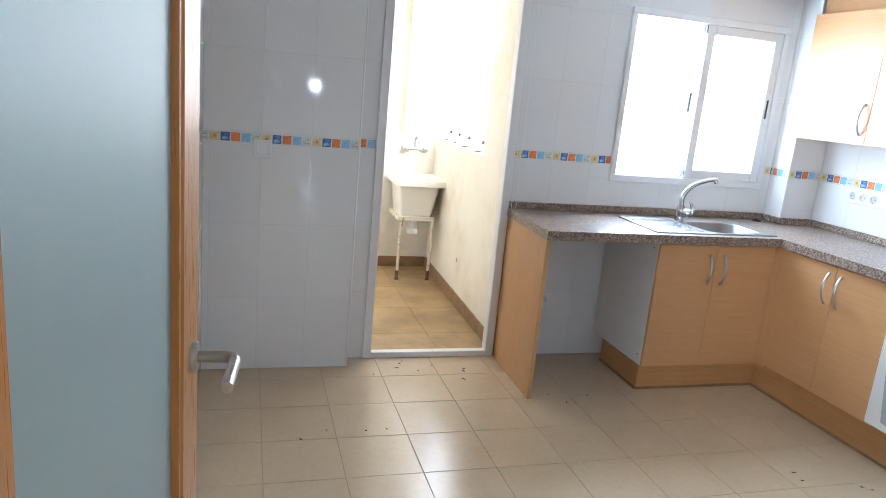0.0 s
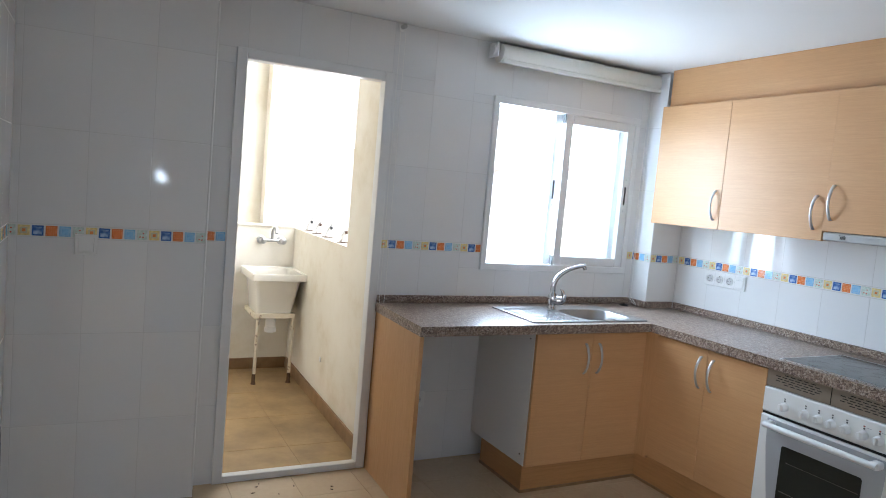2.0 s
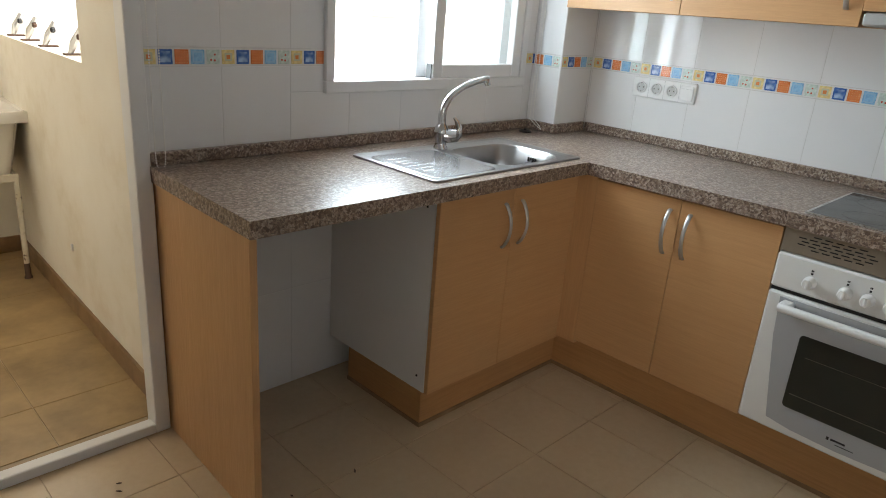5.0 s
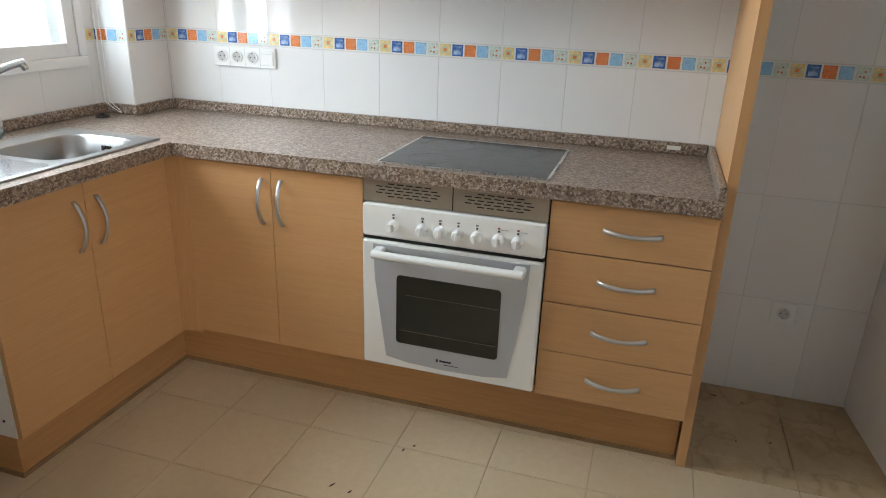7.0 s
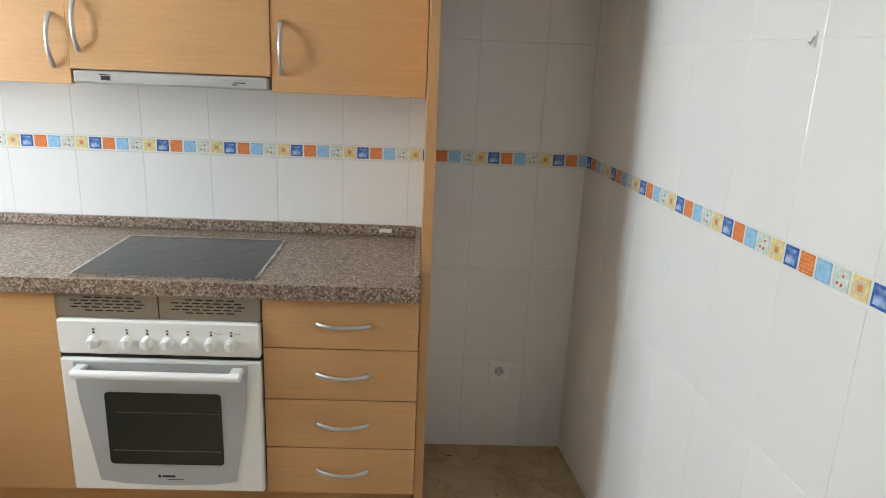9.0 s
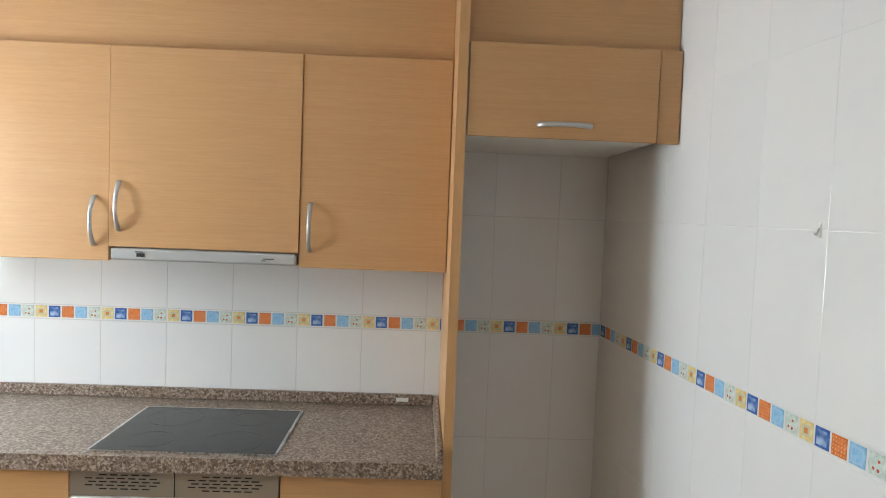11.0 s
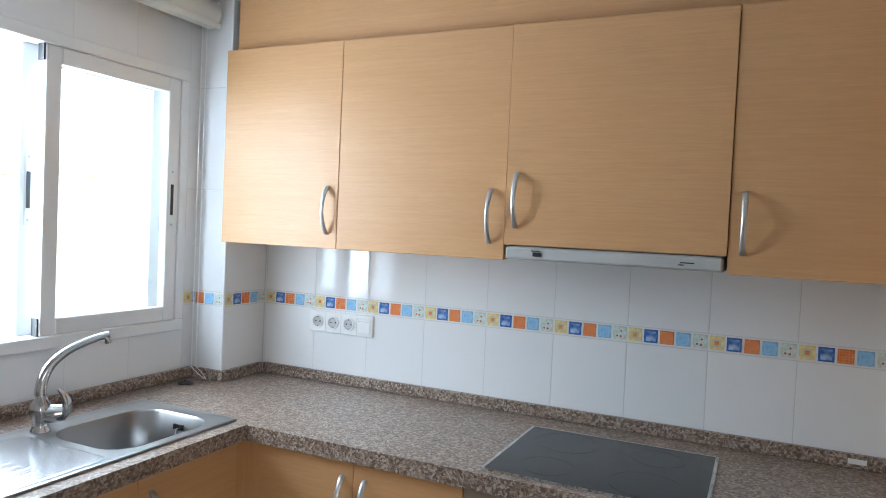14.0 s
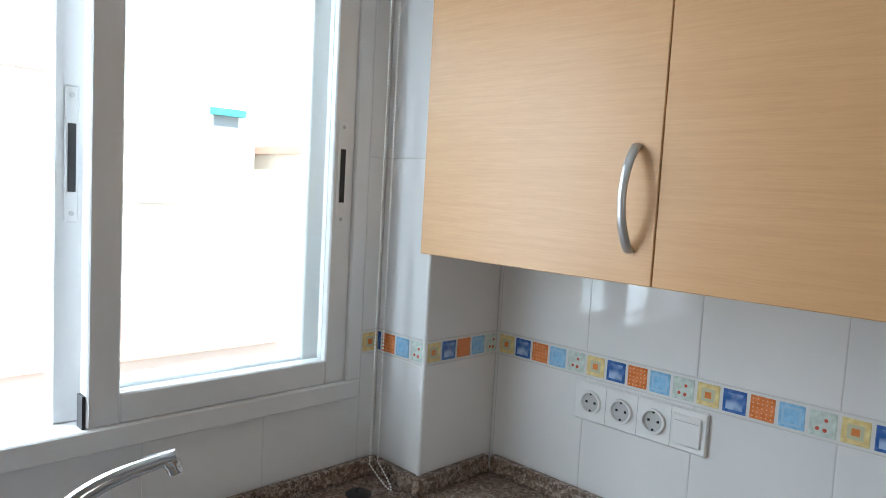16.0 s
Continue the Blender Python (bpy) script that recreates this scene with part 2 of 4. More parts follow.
setin(M_HOB, "Roughness", grey(M_HOB, noise_tex(M_HOB, coords(M_HOB), 14, 5), 0.07, 0.22))
M_HOBMARK = mat("hob_ring_print", (0.03, 0.03, 0.031), 0.2)
M_ENAMEL = mat("white_oven_enamel", (0.80, 0.80, 0.78), 0.22)
M_OVENGREY = mat("silver_grey_oven_print", (0.40, 0.41, 0.43), 0.28)
M_OVENGLASS = mat("dark_oven_glass", (0.02, 0.022, 0.018), 0.06)
M_VENT = mat("grey_brown_vent_metal", (0.34, 0.29, 0.235), 0.38, 0.5)
M_WHITEPLASTIC = mat("white_plastic", (0.80, 0.80, 0.79), 0.3)
# grey holds the shade of the socket recesses; also colours seams and rocker lines
M_SOCKETGREY = mat("socket_shade_and_seams", (0.50, 0.50, 0.50), 0.5)
M_CERAMIC = mat("cream_glazed_ceramic", (0.76, 0.73, 0.66), 0.18)
M_IRON = mat("chipped_cream_iron", (0.68, 0.62, 0.50), 0.5)
setin(M_IRON, "Base Color", ramp(M_IRON, noise_tex(M_IRON, node(M_IRON, "ShaderNodeNewGeometry").outputs["Position"], 22, 4, 0.7), [(0.36, (0.10, 0.05, 0.03)), (0.42, (0.66, 0.60, 0.47)), (0.8, (0.72, 0.68, 0.58))]))
M_RUST = mat("rusty_iron", (0.08, 0.045, 0.03), 0.8)
M_FABRIC = mat("ivory_blind_fabric", (0.74, 0.72, 0.66), 0.85)
bump(M_FABRIC, noise_tex(M_FABRIC, coords(M_FABRIC, (1, 300, 300)), 3), 0.1, 0.001)
M_CHAIN = mat("bead_chain_plastic", (0.84, 0.83, 0.80), 0.35)
M_RED = mat("red_mark", (0.32, 0.06, 0.03), 0.5)
M_HOUSE = [mat("render_" + n, col_, 0.9) for n, col_ in (("cream", (0.80, 0.77, 0.71)), ("pink", (0.80, 0.70, 0.66)), ("white", (0.82, 0.82, 0.81)))]
M_WINDARK = mat("far_blue_grey_pane", (0.30, 0.37, 0.44), 0.6)
M_AWNING = mat("turquoise_awning", (0.05, 0.4, 0.45), 0.8)
M_ROOFTILE = mat("pale_terracotta_roof", (0.60, 0.38, 0.32), 0.85)
M_GROUND = mat("street_ground", (0.25, 0.24, 0.22), 0.95)
setin(M_GROUND, "Base Color", ramp(M_GROUND, noise_tex(M_GROUND, node(M_GROUND, "ShaderNodeNewGeometry").outputs["Position"], 0.4, 6), [(0.3, (0.17, 0.165, 0.155)), (0.7, (0.33, 0.31, 0.28))]))

# ---- mesh helpers ----


def box(bm, x0, x1, y0, y1, z0, z1, b=0.0, seg=1):
    m = Matrix.Translation(((x0 + x1) / 2, (y0 + y1) / 2, (z0 + z1) / 2)) @ Matrix.Diagonal((abs(x1 - x0), abs(y1 - y0), abs(z1 - z0), 1))
    vs = bmesh.ops.create_cube(bm, size=1.0, matrix=m)["verts"]
    if b:
        es = list({e for v in vs for e in v.link_edges})
        bmesh.ops.bevel(bm, geom=es, offset=b, segments=seg, affect="EDGES", profile=0.5)
    return bm


def boxes(*rows, b=0.0):
    bm = bmesh.new()
    for r in rows:
        box(bm, *r, b=b)
    return bm


def rings(bm, loops, first=False, last=False):
    """Skin a list of closed loops of equal length."""
    vs = [[bm.verts.new(q) for q in loop] for loop in loops]
    n = len(vs[0])
    for a, b in zip(vs, vs[1:]):
        for i in range(n):
            bm.faces.new((a[i], a[(i + 1) % n], b[(i + 1) % n], b[i]))
    if first:
        bm.faces.new(vs[0][::-1])
    if last:
        bm.faces.new(vs[-1])
    return bm


def rrect(cx, cy, w, h, r, n=4):
    """Points of a rounded rectangle, counter-clockwise from the right side."""
    r = max(min(r, w / 2 - 1e-4, h / 2 - 1e-4), 1e-4)
    out = []
    for k, (sx, sy) in enumerate(((1, 1), (-1, 1), (-1, -1), (1, -1))):
        for i in range(n + 1):
            a = radians(90 * k + 90 * i / n)
            out.append((cx + sx * (w / 2 - r) + r * math.cos(a), cy + sy * (h / 2 - r) + r * math.sin(a)))
    return out


def at_z(pts, z):
    return [(x, y, z) for x, y in pts]


def sweep(bm, pts, wide, thick, n=8):
    """An elliptical bar along a polyline; wide and thick may be lists."""
    pts = [Vector(q) for q in pts]
    side = None
    loops = []
    for i, q in enumerate(pts):
        t = (pts[min(i + 1, len(pts) - 1)] - pts[max(i - 1, 0)]).normalized()
        if side is None:
            side = t.orthogonal().normalized()
            for axis in (Vector((1, 0, 0)), Vector((0, 1, 0)), Vector((0, 0, 1))):
                if abs(axis.dot(t)) < 0.05 and max(abs((pts[k] - pts[0]).dot(axis)) for k in range(len(pts))) < 1e-6:
                    side = axis
        side = (side - t * side.dot(t)).normalized()
        up = t.cross(side)
        w = wide[i] if isinstance(wide, (list, tuple)) else wide
        h = thick[i] if isinstance(thick, (list, tuple)) else thick
        loops.append([q + side * (w / 2 * math.cos(2 * math.pi * k / n)) + up * (h / 2 * math.sin(2 * math.pi * k / n)) for k in range(n)])
    return rings(bm, loops, True, True)


def lathe(bm, prof, base, axis="z", n=20):
    """Turn a profile of (radius, height) about an axis through base."""
    loops = []
    for r, h in prof:
        loop = []
        for k in range(n):
            a = 2 * math.pi * k / n
            u, v = r * math.cos(a), r * math.sin(a)
            d = {"z": (u, v, h), "x": (h, u, v), "y": (v, h, u)}[axis]
            loop.append((base[0] + d[0], base[1] + d[1], base[2] + d[2]))
        loops.append(loop)
    return rings(bm, loops, True, True)


def prism(bm, plan, z0, z1):
    return rings(bm, [at_z(plan, z0), at_z(plan, z1)], True, True)


def mesh_of(name, bm, material, smooth=False):
    bmesh.ops.recalc_face_normals(bm, faces=bm.faces)
    me = bpy.data.meshes.new(name)
    if smooth:
        for fc in bm.faces:
            fc.smooth = True
        for e in bm.edges:
            if len(e.link_faces) == 2 and e.calc_face_angle(0) > 0.7:
                e.smooth = False
    bm.to_mesh(me)
    bm.free()
    me.materials.append(material)
    return me


def part(name, bm, material, parent, label="", smooth=False):
    """A mesh, given in world places, as one part of a thing or part."""
    base = parent["base"]
    bmesh.ops.translate(bm, verts=bm.verts, vec=(-base[0], -base[1], -base[2]))
    ob = new(name, mesh_of(name, bm, material, smooth))
    ob.parent = parent
    ob["base"] = base
    if label:
        ob["label"] = label
    return ob


def thing(name, base, label, category, group="", kind=""):
    ob = new(name)
    ob.empty_display_size = 0.05
    ob.location = base
    ob["base"] = base
    return tagged(ob, label, category, group, kind)


def solid(name, bm, material, label, category, kind="", group="", smooth=False):
    """A thing or a piece of the setting that is one mesh."""
    ob = new(name, mesh_of(name, bm, material, smooth))
    ob["base"] = (0.0, 0.0, 0.0)
    return tagged(ob, label, category, group, kind)


# ---- the plan ----
EAST, NORTH, WEST, CEIL = 3.6, 4.0, 0.06, 2.298
SKEW = 0.10  # the south wall runs slightly off square
TW, BAND0, BAND1 = 0.2375, 1.156, 1.209


def south(x):
    return 1.05 - SKEW * (EAST - x)


# north wall with the laundry door and the window
bm = boxes(
    (-0.2, 0.92, NORTH + 0.0008, NORTH + 0.12, 0, CEIL), (1.65, 2.27, NORTH + 0.0008, NORTH + 0.12, 0, CEIL), (0.92, 1.65, NORTH + 0.0008, NORTH + 0.12, 2.03, CEIL),
    (2.27, 3.30, NORTH + 0.0008, NORTH + 0.12, 0, 1.075), (2.27, 3.30, NORTH + 0.0008, NORTH + 0.12, 2.015, CEIL), (-0.2, 3.75, NORTH + 0.0008, NORTH + 0.12, CEIL, 2.6), (3.30, 3.75, NORTH + 0.0008, NORTH + 0.12, 0, CEIL))
wall_n = solid("wall_north", bm, M_GROUT_PALE, "white glazed tile wall with coloured border and window", "wall", "structure")
wall_p = solid("wall_north_pier", boxes((-0.2, 0.7992, 3.8868, NORTH, 0, CEIL)), M_GROUT_PALE, "protruding white tiled wall beside the laundry door", "wall", "structure")
wall_c = solid("wall_corner_pillar", boxes((3.3708, EAST, 3.8458, NORTH, 0, CEIL)), M_GROUT, "white tiled boxed pillar in the kitchen corner", "wall", "structure")
wall_e = solid("wall_east", boxes((EAST + 0.0008, EAST + 0.15, 0.7, 4.12, 0, CEIL)), M_GROUT, "white glazed tile wall behind the cooker run", "wall", "structure")
wall_w = solid("wall_west", boxes((WEST - 0.15, WEST - 0.0008, 0.6, 4.1, 0, CEIL)), M_GROUT_PALE, "white glazed tile wall with coloured border", "wall", "structure")
bm = bmesh.new()
prism(bm, [(0.93, south(0.93) - 0.0008), (3.75, south(3.75) - 0.0008), (3.75, south(3.75) - 0.12), (0.93, south(0.93) - 0.12)], 0, CEIL)
prism(bm, [(-0.1, south(0.06) - 0.0008), (0.93, south(0.93) - 0.0008), (0.93, south(0.93) - 0.12), (-0.1, south(0.06) - 0.12)], 2.08, CEIL)
wall_s = solid("wall_south", bm, M_GROUT_LIT, "white glazed tile wall with coloured border and doorway", "wall", "structure")
solid("ceiling", boxes((-0.2, 3.75, 0.6, 4.0, CEIL, CEIL + 0.12)), M_PLASTER, "plain white painted kitchen ceiling", "ceiling", "structure")
floor = solid("floor", boxes((-2.2, 3.75, -9.25, 6.2, -0.14, -0.003)), M_JOINT, "cream ceramic tile floor with fine joints", "floor", "structure")
# unseen hall behind the doorway; its lamp openings are added
bm = boxes((-2.2, -2.05, -3.2, -2.6, 0, 2.45), (-2.2, -2.05, -1.0, 0.7, 0, 2.45), (-2.2, -2.05, -2.6, -1.0, 0, 0.9), (-2.2, -2.05, -2.6, -1.0, 2.1, 2.45), (-2.2, -2.05, -9.1, -3.2, 0, 2.45), (2.6, 2.75, -9.1, 0.78, 0, 2.45), (-2.2, WEST - 0.1, 0.62, 0.74, 0, 2.45),
           (-2.2, -0.57, -9.25, -9.1, 0, 2.45), (-0.41, 1.62, -9.25, -9.1, 0, 2.45), (1.96, 2.75, -9.25, -9.1, 0, 2.45),
           (-0.57, -0.41, -9.25, -9.1, 0, 1.20), (-0.57, -0.41, -9.25, -9.1, 1.40, 2.45), (1.62, 1.96, -9.25, -9.1, 0, 1.18), (1.62, 1.96, -9.25, -9.1, 1.38, 2.45))
solid("wall_hall", bm, M_PLASTER, "plain white painted hall walls with added lamp openings", "wall", "structure")
solid("ceiling_hall", boxes((-2.2, 2.75, -9.25, 0.75, 2.45, 2.55)), M_PLASTER, "plain white hall ceiling", "ceiling", "structure")

# laundry balcony walls
LX0, LX1, LY = 1.69, 1.75, 5.97


def lx(y):
    return LX0 + (LX1 - LX0) * (y - 4.12) / (LY - 4.12)


bm = bmesh.new()
prism(bm, [(lx(4.12), 4.12), (lx(4.12) + 0.16, 4.12), (lx(4.62) + 0.16, 4.62), (lx(4.62), 4.62)], -0.14, 2.5)
prism(bm, [(lx(4.62), 4.62), (lx(4.62) + 0.16, 4.62), (lx(LY) + 0.16, LY), (lx(LY), LY)], -0.14, 1.10)
solid("wall_laundry_parapet", bm, M_CREAM, "rough cream rendered half-height balcony wall", "wall", "structure")
solid("wall_laundry_back", boxes((0.2, LX1 + 0.17, LY, LY + 0.24, -0.14, 1.10)), M_CREAM, "rough cream rendered low wall under a ledge", "wall", "structure")
solid("wall_laundry_pier", boxes((1.52, LX1 + 0.17, LY + 0.07, LY + 0.24, 1.10, 2.5)), M_CREAM, "rough cream rendered corner pier above the ledge", "wall", "structure")
solid("wall_laundry_recess", boxes((0.2, 1.52, LY + 0.20, LY + 0.24, 1.10, 2.5)), M_CREAM, "recessed cream rendered wall above the ledge", "wall", "structure")
solid("wall_laundry_west", boxes((0.2, 0.35, 4.12, LY, -0.14, 2.5)), M_CREAM, "rough cream rendered laundry wall", "wall", "structure")
solid("ceiling_laundry", boxes((0.2, LX1 + 0.17, 4.12, LY + 0.24, 2.5, 2.6)), M_PLASTER, "plain laundry ceiling", "ceiling", "structure")
solid("ledge_laundry", boxes((0.35, LX1 - 0.01, LY - 0.02, LY + 0.07, 1.10, 1.118), b=0.004), M_CREAM, "worn cream ledge on the laundry wall", "trim", "structure")

# white plastic corner beads on the outer tile edges
for tx, ty in ((3.37, 3.845), (0.80, 3.886)):
    side = -1 if tx > 2 else 1
    solid("trim_corner", sweep(bmesh.new(), [(tx + side * -0.003, ty + 0.003, 0.0), (tx + side * -0.003, ty + 0.003, CEIL)], 0.011, 0.011, 12), M_ALU, "white plastic bead on a tiled corner", "trim", "structure", smooth=True)

# ---- pieces of the setting: door frame, window ----
frame_1 = thing("door_frame_1", (1.285, 4.0, 0), "white aluminium door frame to the laundry, without leaf", "door frame", kind="structure")
FX0, FX1, FZ = 0.899, 1.668, 2.046
part("jamb", boxes((FX0, FX0 + 0.048, 3.985, 4.05, 0, FZ), b=0.003), M_ALU, frame_1)
part("jamb", boxes((FX1 - 0.048, FX1, 3.985, 4.05, 0, FZ), b=0.003), M_ALU, frame_1)
part("head", boxes((FX0 + 0.048, FX1 - 0.048, 3.986, 4.05, FZ - 0.048, FZ), b=0.003), M_ALU, frame_1)
part("threshold", boxes((FX0 + 0.048, FX1 - 0.048, 3.986, 4.03, 0, 0.034), b=0.003), M_ALU, frame_1)

WX0, WX1, WZ0, WZ1 = 2.262, 3.308, 1.066, 2.022
win = thing("window_1", (2.785, 4.0, WZ0), "white aluminium sliding window, half open", "window", kind="structure")
fr = part("window_frame", boxes(
    (WX0, WX1, 3.982, 4.10, WZ0, WZ0 + 0.04), (WX0, WX1, 3.982, 4.10, WZ1 - 0.04, WZ1),
    (WX0, WX0 + 0.036, 3.983, 4.10, WZ0 + 0.04, WZ1 - 0.04), (WX1 - 0.036, WX1, 3.983, 4.10, WZ0 + 0.04, WZ1 - 0.04), b=0.003), M_ALU, win)


def sash(x0, x1, y0, y1, lock):
    z0, z1, s = WZ0 + 0.04, WZ1 - 0.04, 0.052
    sh = part("sash", boxes((x0, x0 + s, y0, y1, z0, z1), (x1 - s, x1, y0, y1, z0, z1), (x0 + s, x1 - s, y0, y1, z0, z0 + s), (x0 + s, x1 - s, y0, y1, z1 - s, z1), b=0.003), M_ALU, win)
    pane = part("pane", boxes((x0 + s, x1 - s, (y0 + y1) / 2 - 0.002, (y0 + y1) / 2 + 0.002, z0 + s, z1 - s)), M_GLASS, sh)
    pane.visible_shadow = False
    for x in (lock,):
        part("lock_plate", boxes((x, x + 0.022, y0 - 0.003, y0, 1.44, 1.66), b=0.002), M_ALU, sh)
        part("lock_slot", boxes((x + 0.005, x + 0.017, y0 - 0.0045, y0 - 0.003, 1.49, 1.60)), M_BLACK, sh, "black recessed pull")
        for z in (1.455, 1.645):
            part("screw", lathe(bmesh.new(), [(0.004, -0.0045), (0.004, -0.003)], (x + 0.011, y0, z), "y", 8), M_OLDCHROME, sh)
    if y0 < 4.0:
        for za, zb in ((z0 - 0.001, z0 + 0.055), (z1 - 0.05, z1 + 0.001)):
            part("corner_cap", boxes((x0 - 0.006, x0 - 0.0005, y0 + 0.004, y1 - 0.006, za, zb)), M_BLACK, sh, "black plastic brush cap")
    return sh


sash(2.755, WX1 - 0.036, 3.99, 4.025, WX1 - 0.078)
sash(2.718, WX1 - 0.060, 4.045, 4.08, 2.733)

# ---- kitchen door: wooden leaf with a frosted pane, folded back to the west wall ----
leaf = thing("kitchen_door", (0.112, 0.85, 0), "open varnished wooden door with a large frosted glass pane", "door")
HD, LW = (0.187 - 0.112, 1.66 - 0.85), 0.813
leaf_turn = math.atan2(HD[1], HD[0])


def leaf_part(name, bm, material, label="", parent=None, smooth=False):
    bmesh.ops.rotate(bm, verts=bm.verts, cent=(0, 0, 0), matrix=Matrix.Rotation(leaf_turn, 3, "Z"))
    bmesh.ops.translate(bm, verts=bm.verts, vec=(0.112, 0.85, 0))
    return part(name, bm, material, parent or leaf, label, smooth)


leaf_part("stile", boxes((0, 0.085, 0, 0.038, 0.008, 2.03), b=0.004), M_DOORWOOD)
leaf_part("stile", boxes((LW - 0.135, LW, 0, 0.038, 0.008, 2.03), b=0.004), M_DOORWOOD)
leaf_part("rail", boxes((0.085, LW - 0.135, 0.001, 0.037, 0.008, 0.20), b=0.003), M_DOORWOOD)
leaf_part("rail", boxes((0.085, LW - 0.135, 0.001, 0.037, 1.92, 2.03), b=0.003), M_DOORWOOD)
leaf_part("bead", boxes((0.085, 0.097, 0.004, 0.034, 0.20, 1.92), (LW - 0.147, LW - 0.135, 0.004, 0.034, 0.20, 1.92), (0.097, LW - 0.147, 0.004, 0.034, 0.20, 0.212), (0.097, LW - 0.147, 0.004, 0.034, 1.908, 1.92)), M_DOORWOOD)
leaf_part("pane", boxes((0.097, LW - 0.147, 0.016, 0.022, 0.212, 1.908)), M_FROST, "pale frosted glass")
hz = 1.02
lever = leaf_part("door_handle", lathe(bmesh.new(), [(0.001, -0.009), (0.024, -0.009), (0.026, -0.006), (0.026, 0)], (LW - 0.055, 0, hz), "y", 24), M_LEVER, "satin steel lever handle", smooth=True)
arc = [(LW - 0.055, -0.005 - 0.045 * k / 4, hz) for k in range(5)] + [(LW - 0.055 - 0.02 * (1 - math.cos(radians(90 * k / 5))), -0.05 - 0.02 * math.sin(radians(90 * k / 5)), hz) for k in range(1, 6)] + [(LW - 0.075 - 0.1 * k / 3, -0.07, hz) for k in range(1, 4)]
leaf_part("lever", sweep(bmesh.new(), arc, 0.02, 0.02, 12), M_LEVER, parent=lever, smooth=True)
frame_2 = thing("door_frame_2", (0.5, 0.82, 0), "varnished wooden door lining of the kitchen doorway", "door frame", kind="structure")
part("jamb", boxes((WEST, WEST + 0.035, 0.70, 0.845, 0, 2.045), b=0.003), M_DOORWOOD, frame_2)
part("jamb", boxes((0.895, 0.93, south(0.93) - 0.14, south(0.93) + 0.005, 0, 2.045), b=0.003), M_DOORWOOD, frame_2)
part("head", boxes((WEST, 0.93, 0.66, 0.79, 2.045, 2.08), b=0.003), M_DOORWOOD, frame_2)

# ---- fitted kitchen ----
DX, DY = 3.015, 3.445  # planes of the unit fronts
TOP, UNDER = 0.88, 0.835


def bow(a, b, out, wide=0.017, thick=0.009):
    """A bow handle from a to b that bulges along out."""
    a, b, out = Vector(a), Vector(b), Vector(out)
    pts, ws = [], []
    for k in range(21):
        s = k / 20
        pts.append(a.lerp(b, s) + out * (0.10 + 0.90 * math.sin(math.pi * s) ** 0.75))
        ws.append(wide * (1.0 - 0.22 * math.sin(math.pi * s)))
    pts = [a] + pts + [b]
    ws = [wide * 0.95] + ws + [wide * 0.95]
    return sweep(bmesh.new(), pts, ws, thick, 14)


def front_x(unit, name, y0, y1, z0, z1, handle=None, x=DX, label=""):
    """A door or drawer front that faces west; handle: (y, z0, z1) upright or (y0, y1, z) level."""
    d = part(name, boxes((x, x + 0.018, y0 + 0.001, y1 - 0.001, z0, z1), b=0.0012), M_BEECH, unit, label)
    if handle:
        kind_, p0, p1, p2 = handle
        ends = ((x, p0, p1), (x, p0, p2)) if kind_ == "up" else ((x, p0, p2), (x, p1, p2))
        part("handle", bow(*ends, (-0.033, 0, 0)), M_SATIN, d, "satin grey bow handle", True)
    return d


# worktop in one L, with holes only hinted by what lies in it
top = thing("worktop", (2.6, 3.6, UNDER), "brown speckled stone-look L-shaped worktop with upstand", "worktop")
bm = bmesh.new()
SX0, SX1, SY0, SY1 = 2.612, 2.972, 3.476, 3.782
prism(bm, [(1.645, 3.395), (SX0, 3.395), (SX0, 3.998), (1.662, 3.998)], UNDER, TOP)
prism(bm, [(SX0, 3.395), (SX1, 3.395), (SX1, SY0), (SX0, SY0)], UNDER, TOP)
prism(bm, [(SX0, SY1), (SX1, SY1), (SX1, 3.998), (SX0, 3.998)], UNDER, TOP)
prism(bm, [(SX1, 3.395), (2.993, 3.395), (2.993, 1.645), (3.598, 1.645), (3.598, 3.84), (3.368, 3.84), (3.368, 3.998), (SX1, 3.998)], UNDER, TOP)
part("slab", bm, M_STONE, top)
for r in ((1.664, 3.37, 3.978, 3.998), (3.352, 3.372, 3.847, 3.978), (3.352, 3.58, 3.827, 3.847), (3.58, 3.6, 1.665, 3.827), (2.998, 3.58, 1.645, 1.665)):
    part("upstand", boxes((*r, TOP, 0.919), b=0.003), M_STONE, top)

# end panel beside the laundry door
ep = thing("end_panel", (1.682, 3.7, 0), "beech veneer end panel under the worktop", "panel")
part("board", prism(bmesh.new(), [(1.655, 3.4215), (1.675, 3.4215), (1.692, 3.998), (1.672, 3.998)], 0, UNDER), M_BEECH_UP, ep)
part("edge_band", boxes((1.6548, 1.6752, 3.42, 3.4215, 0, UNDER)), M_BEECH_UP, ep)

# sink unit
su = thing("sink_cabinet", (2.66, 3.7, 0.15), "beech double-door sink cabinet with a white side", "cabinet")
part("side_panel", boxes((2.305, 2.321, DY + 0.02, 3.995, 0.148, UNDER)), M_MELAMINE, su, "white melamine side panel")
part("side_panel", boxes((3.03, 3.046, DY + 0.02, 3.995, 0.148, UNDER)), M_MELAMINE, su, "white melamine side panel")
part("bottom_panel", boxes((2.321, 3.03, DY + 0.02, 3.99, 0.148, 0.164)), M_MELAMINE, su)
part("filler", boxes((3.028, 3.055, DY, DY + 0.018, 0.148, UNDER - 0.004)), M_BEECH_UP, su)
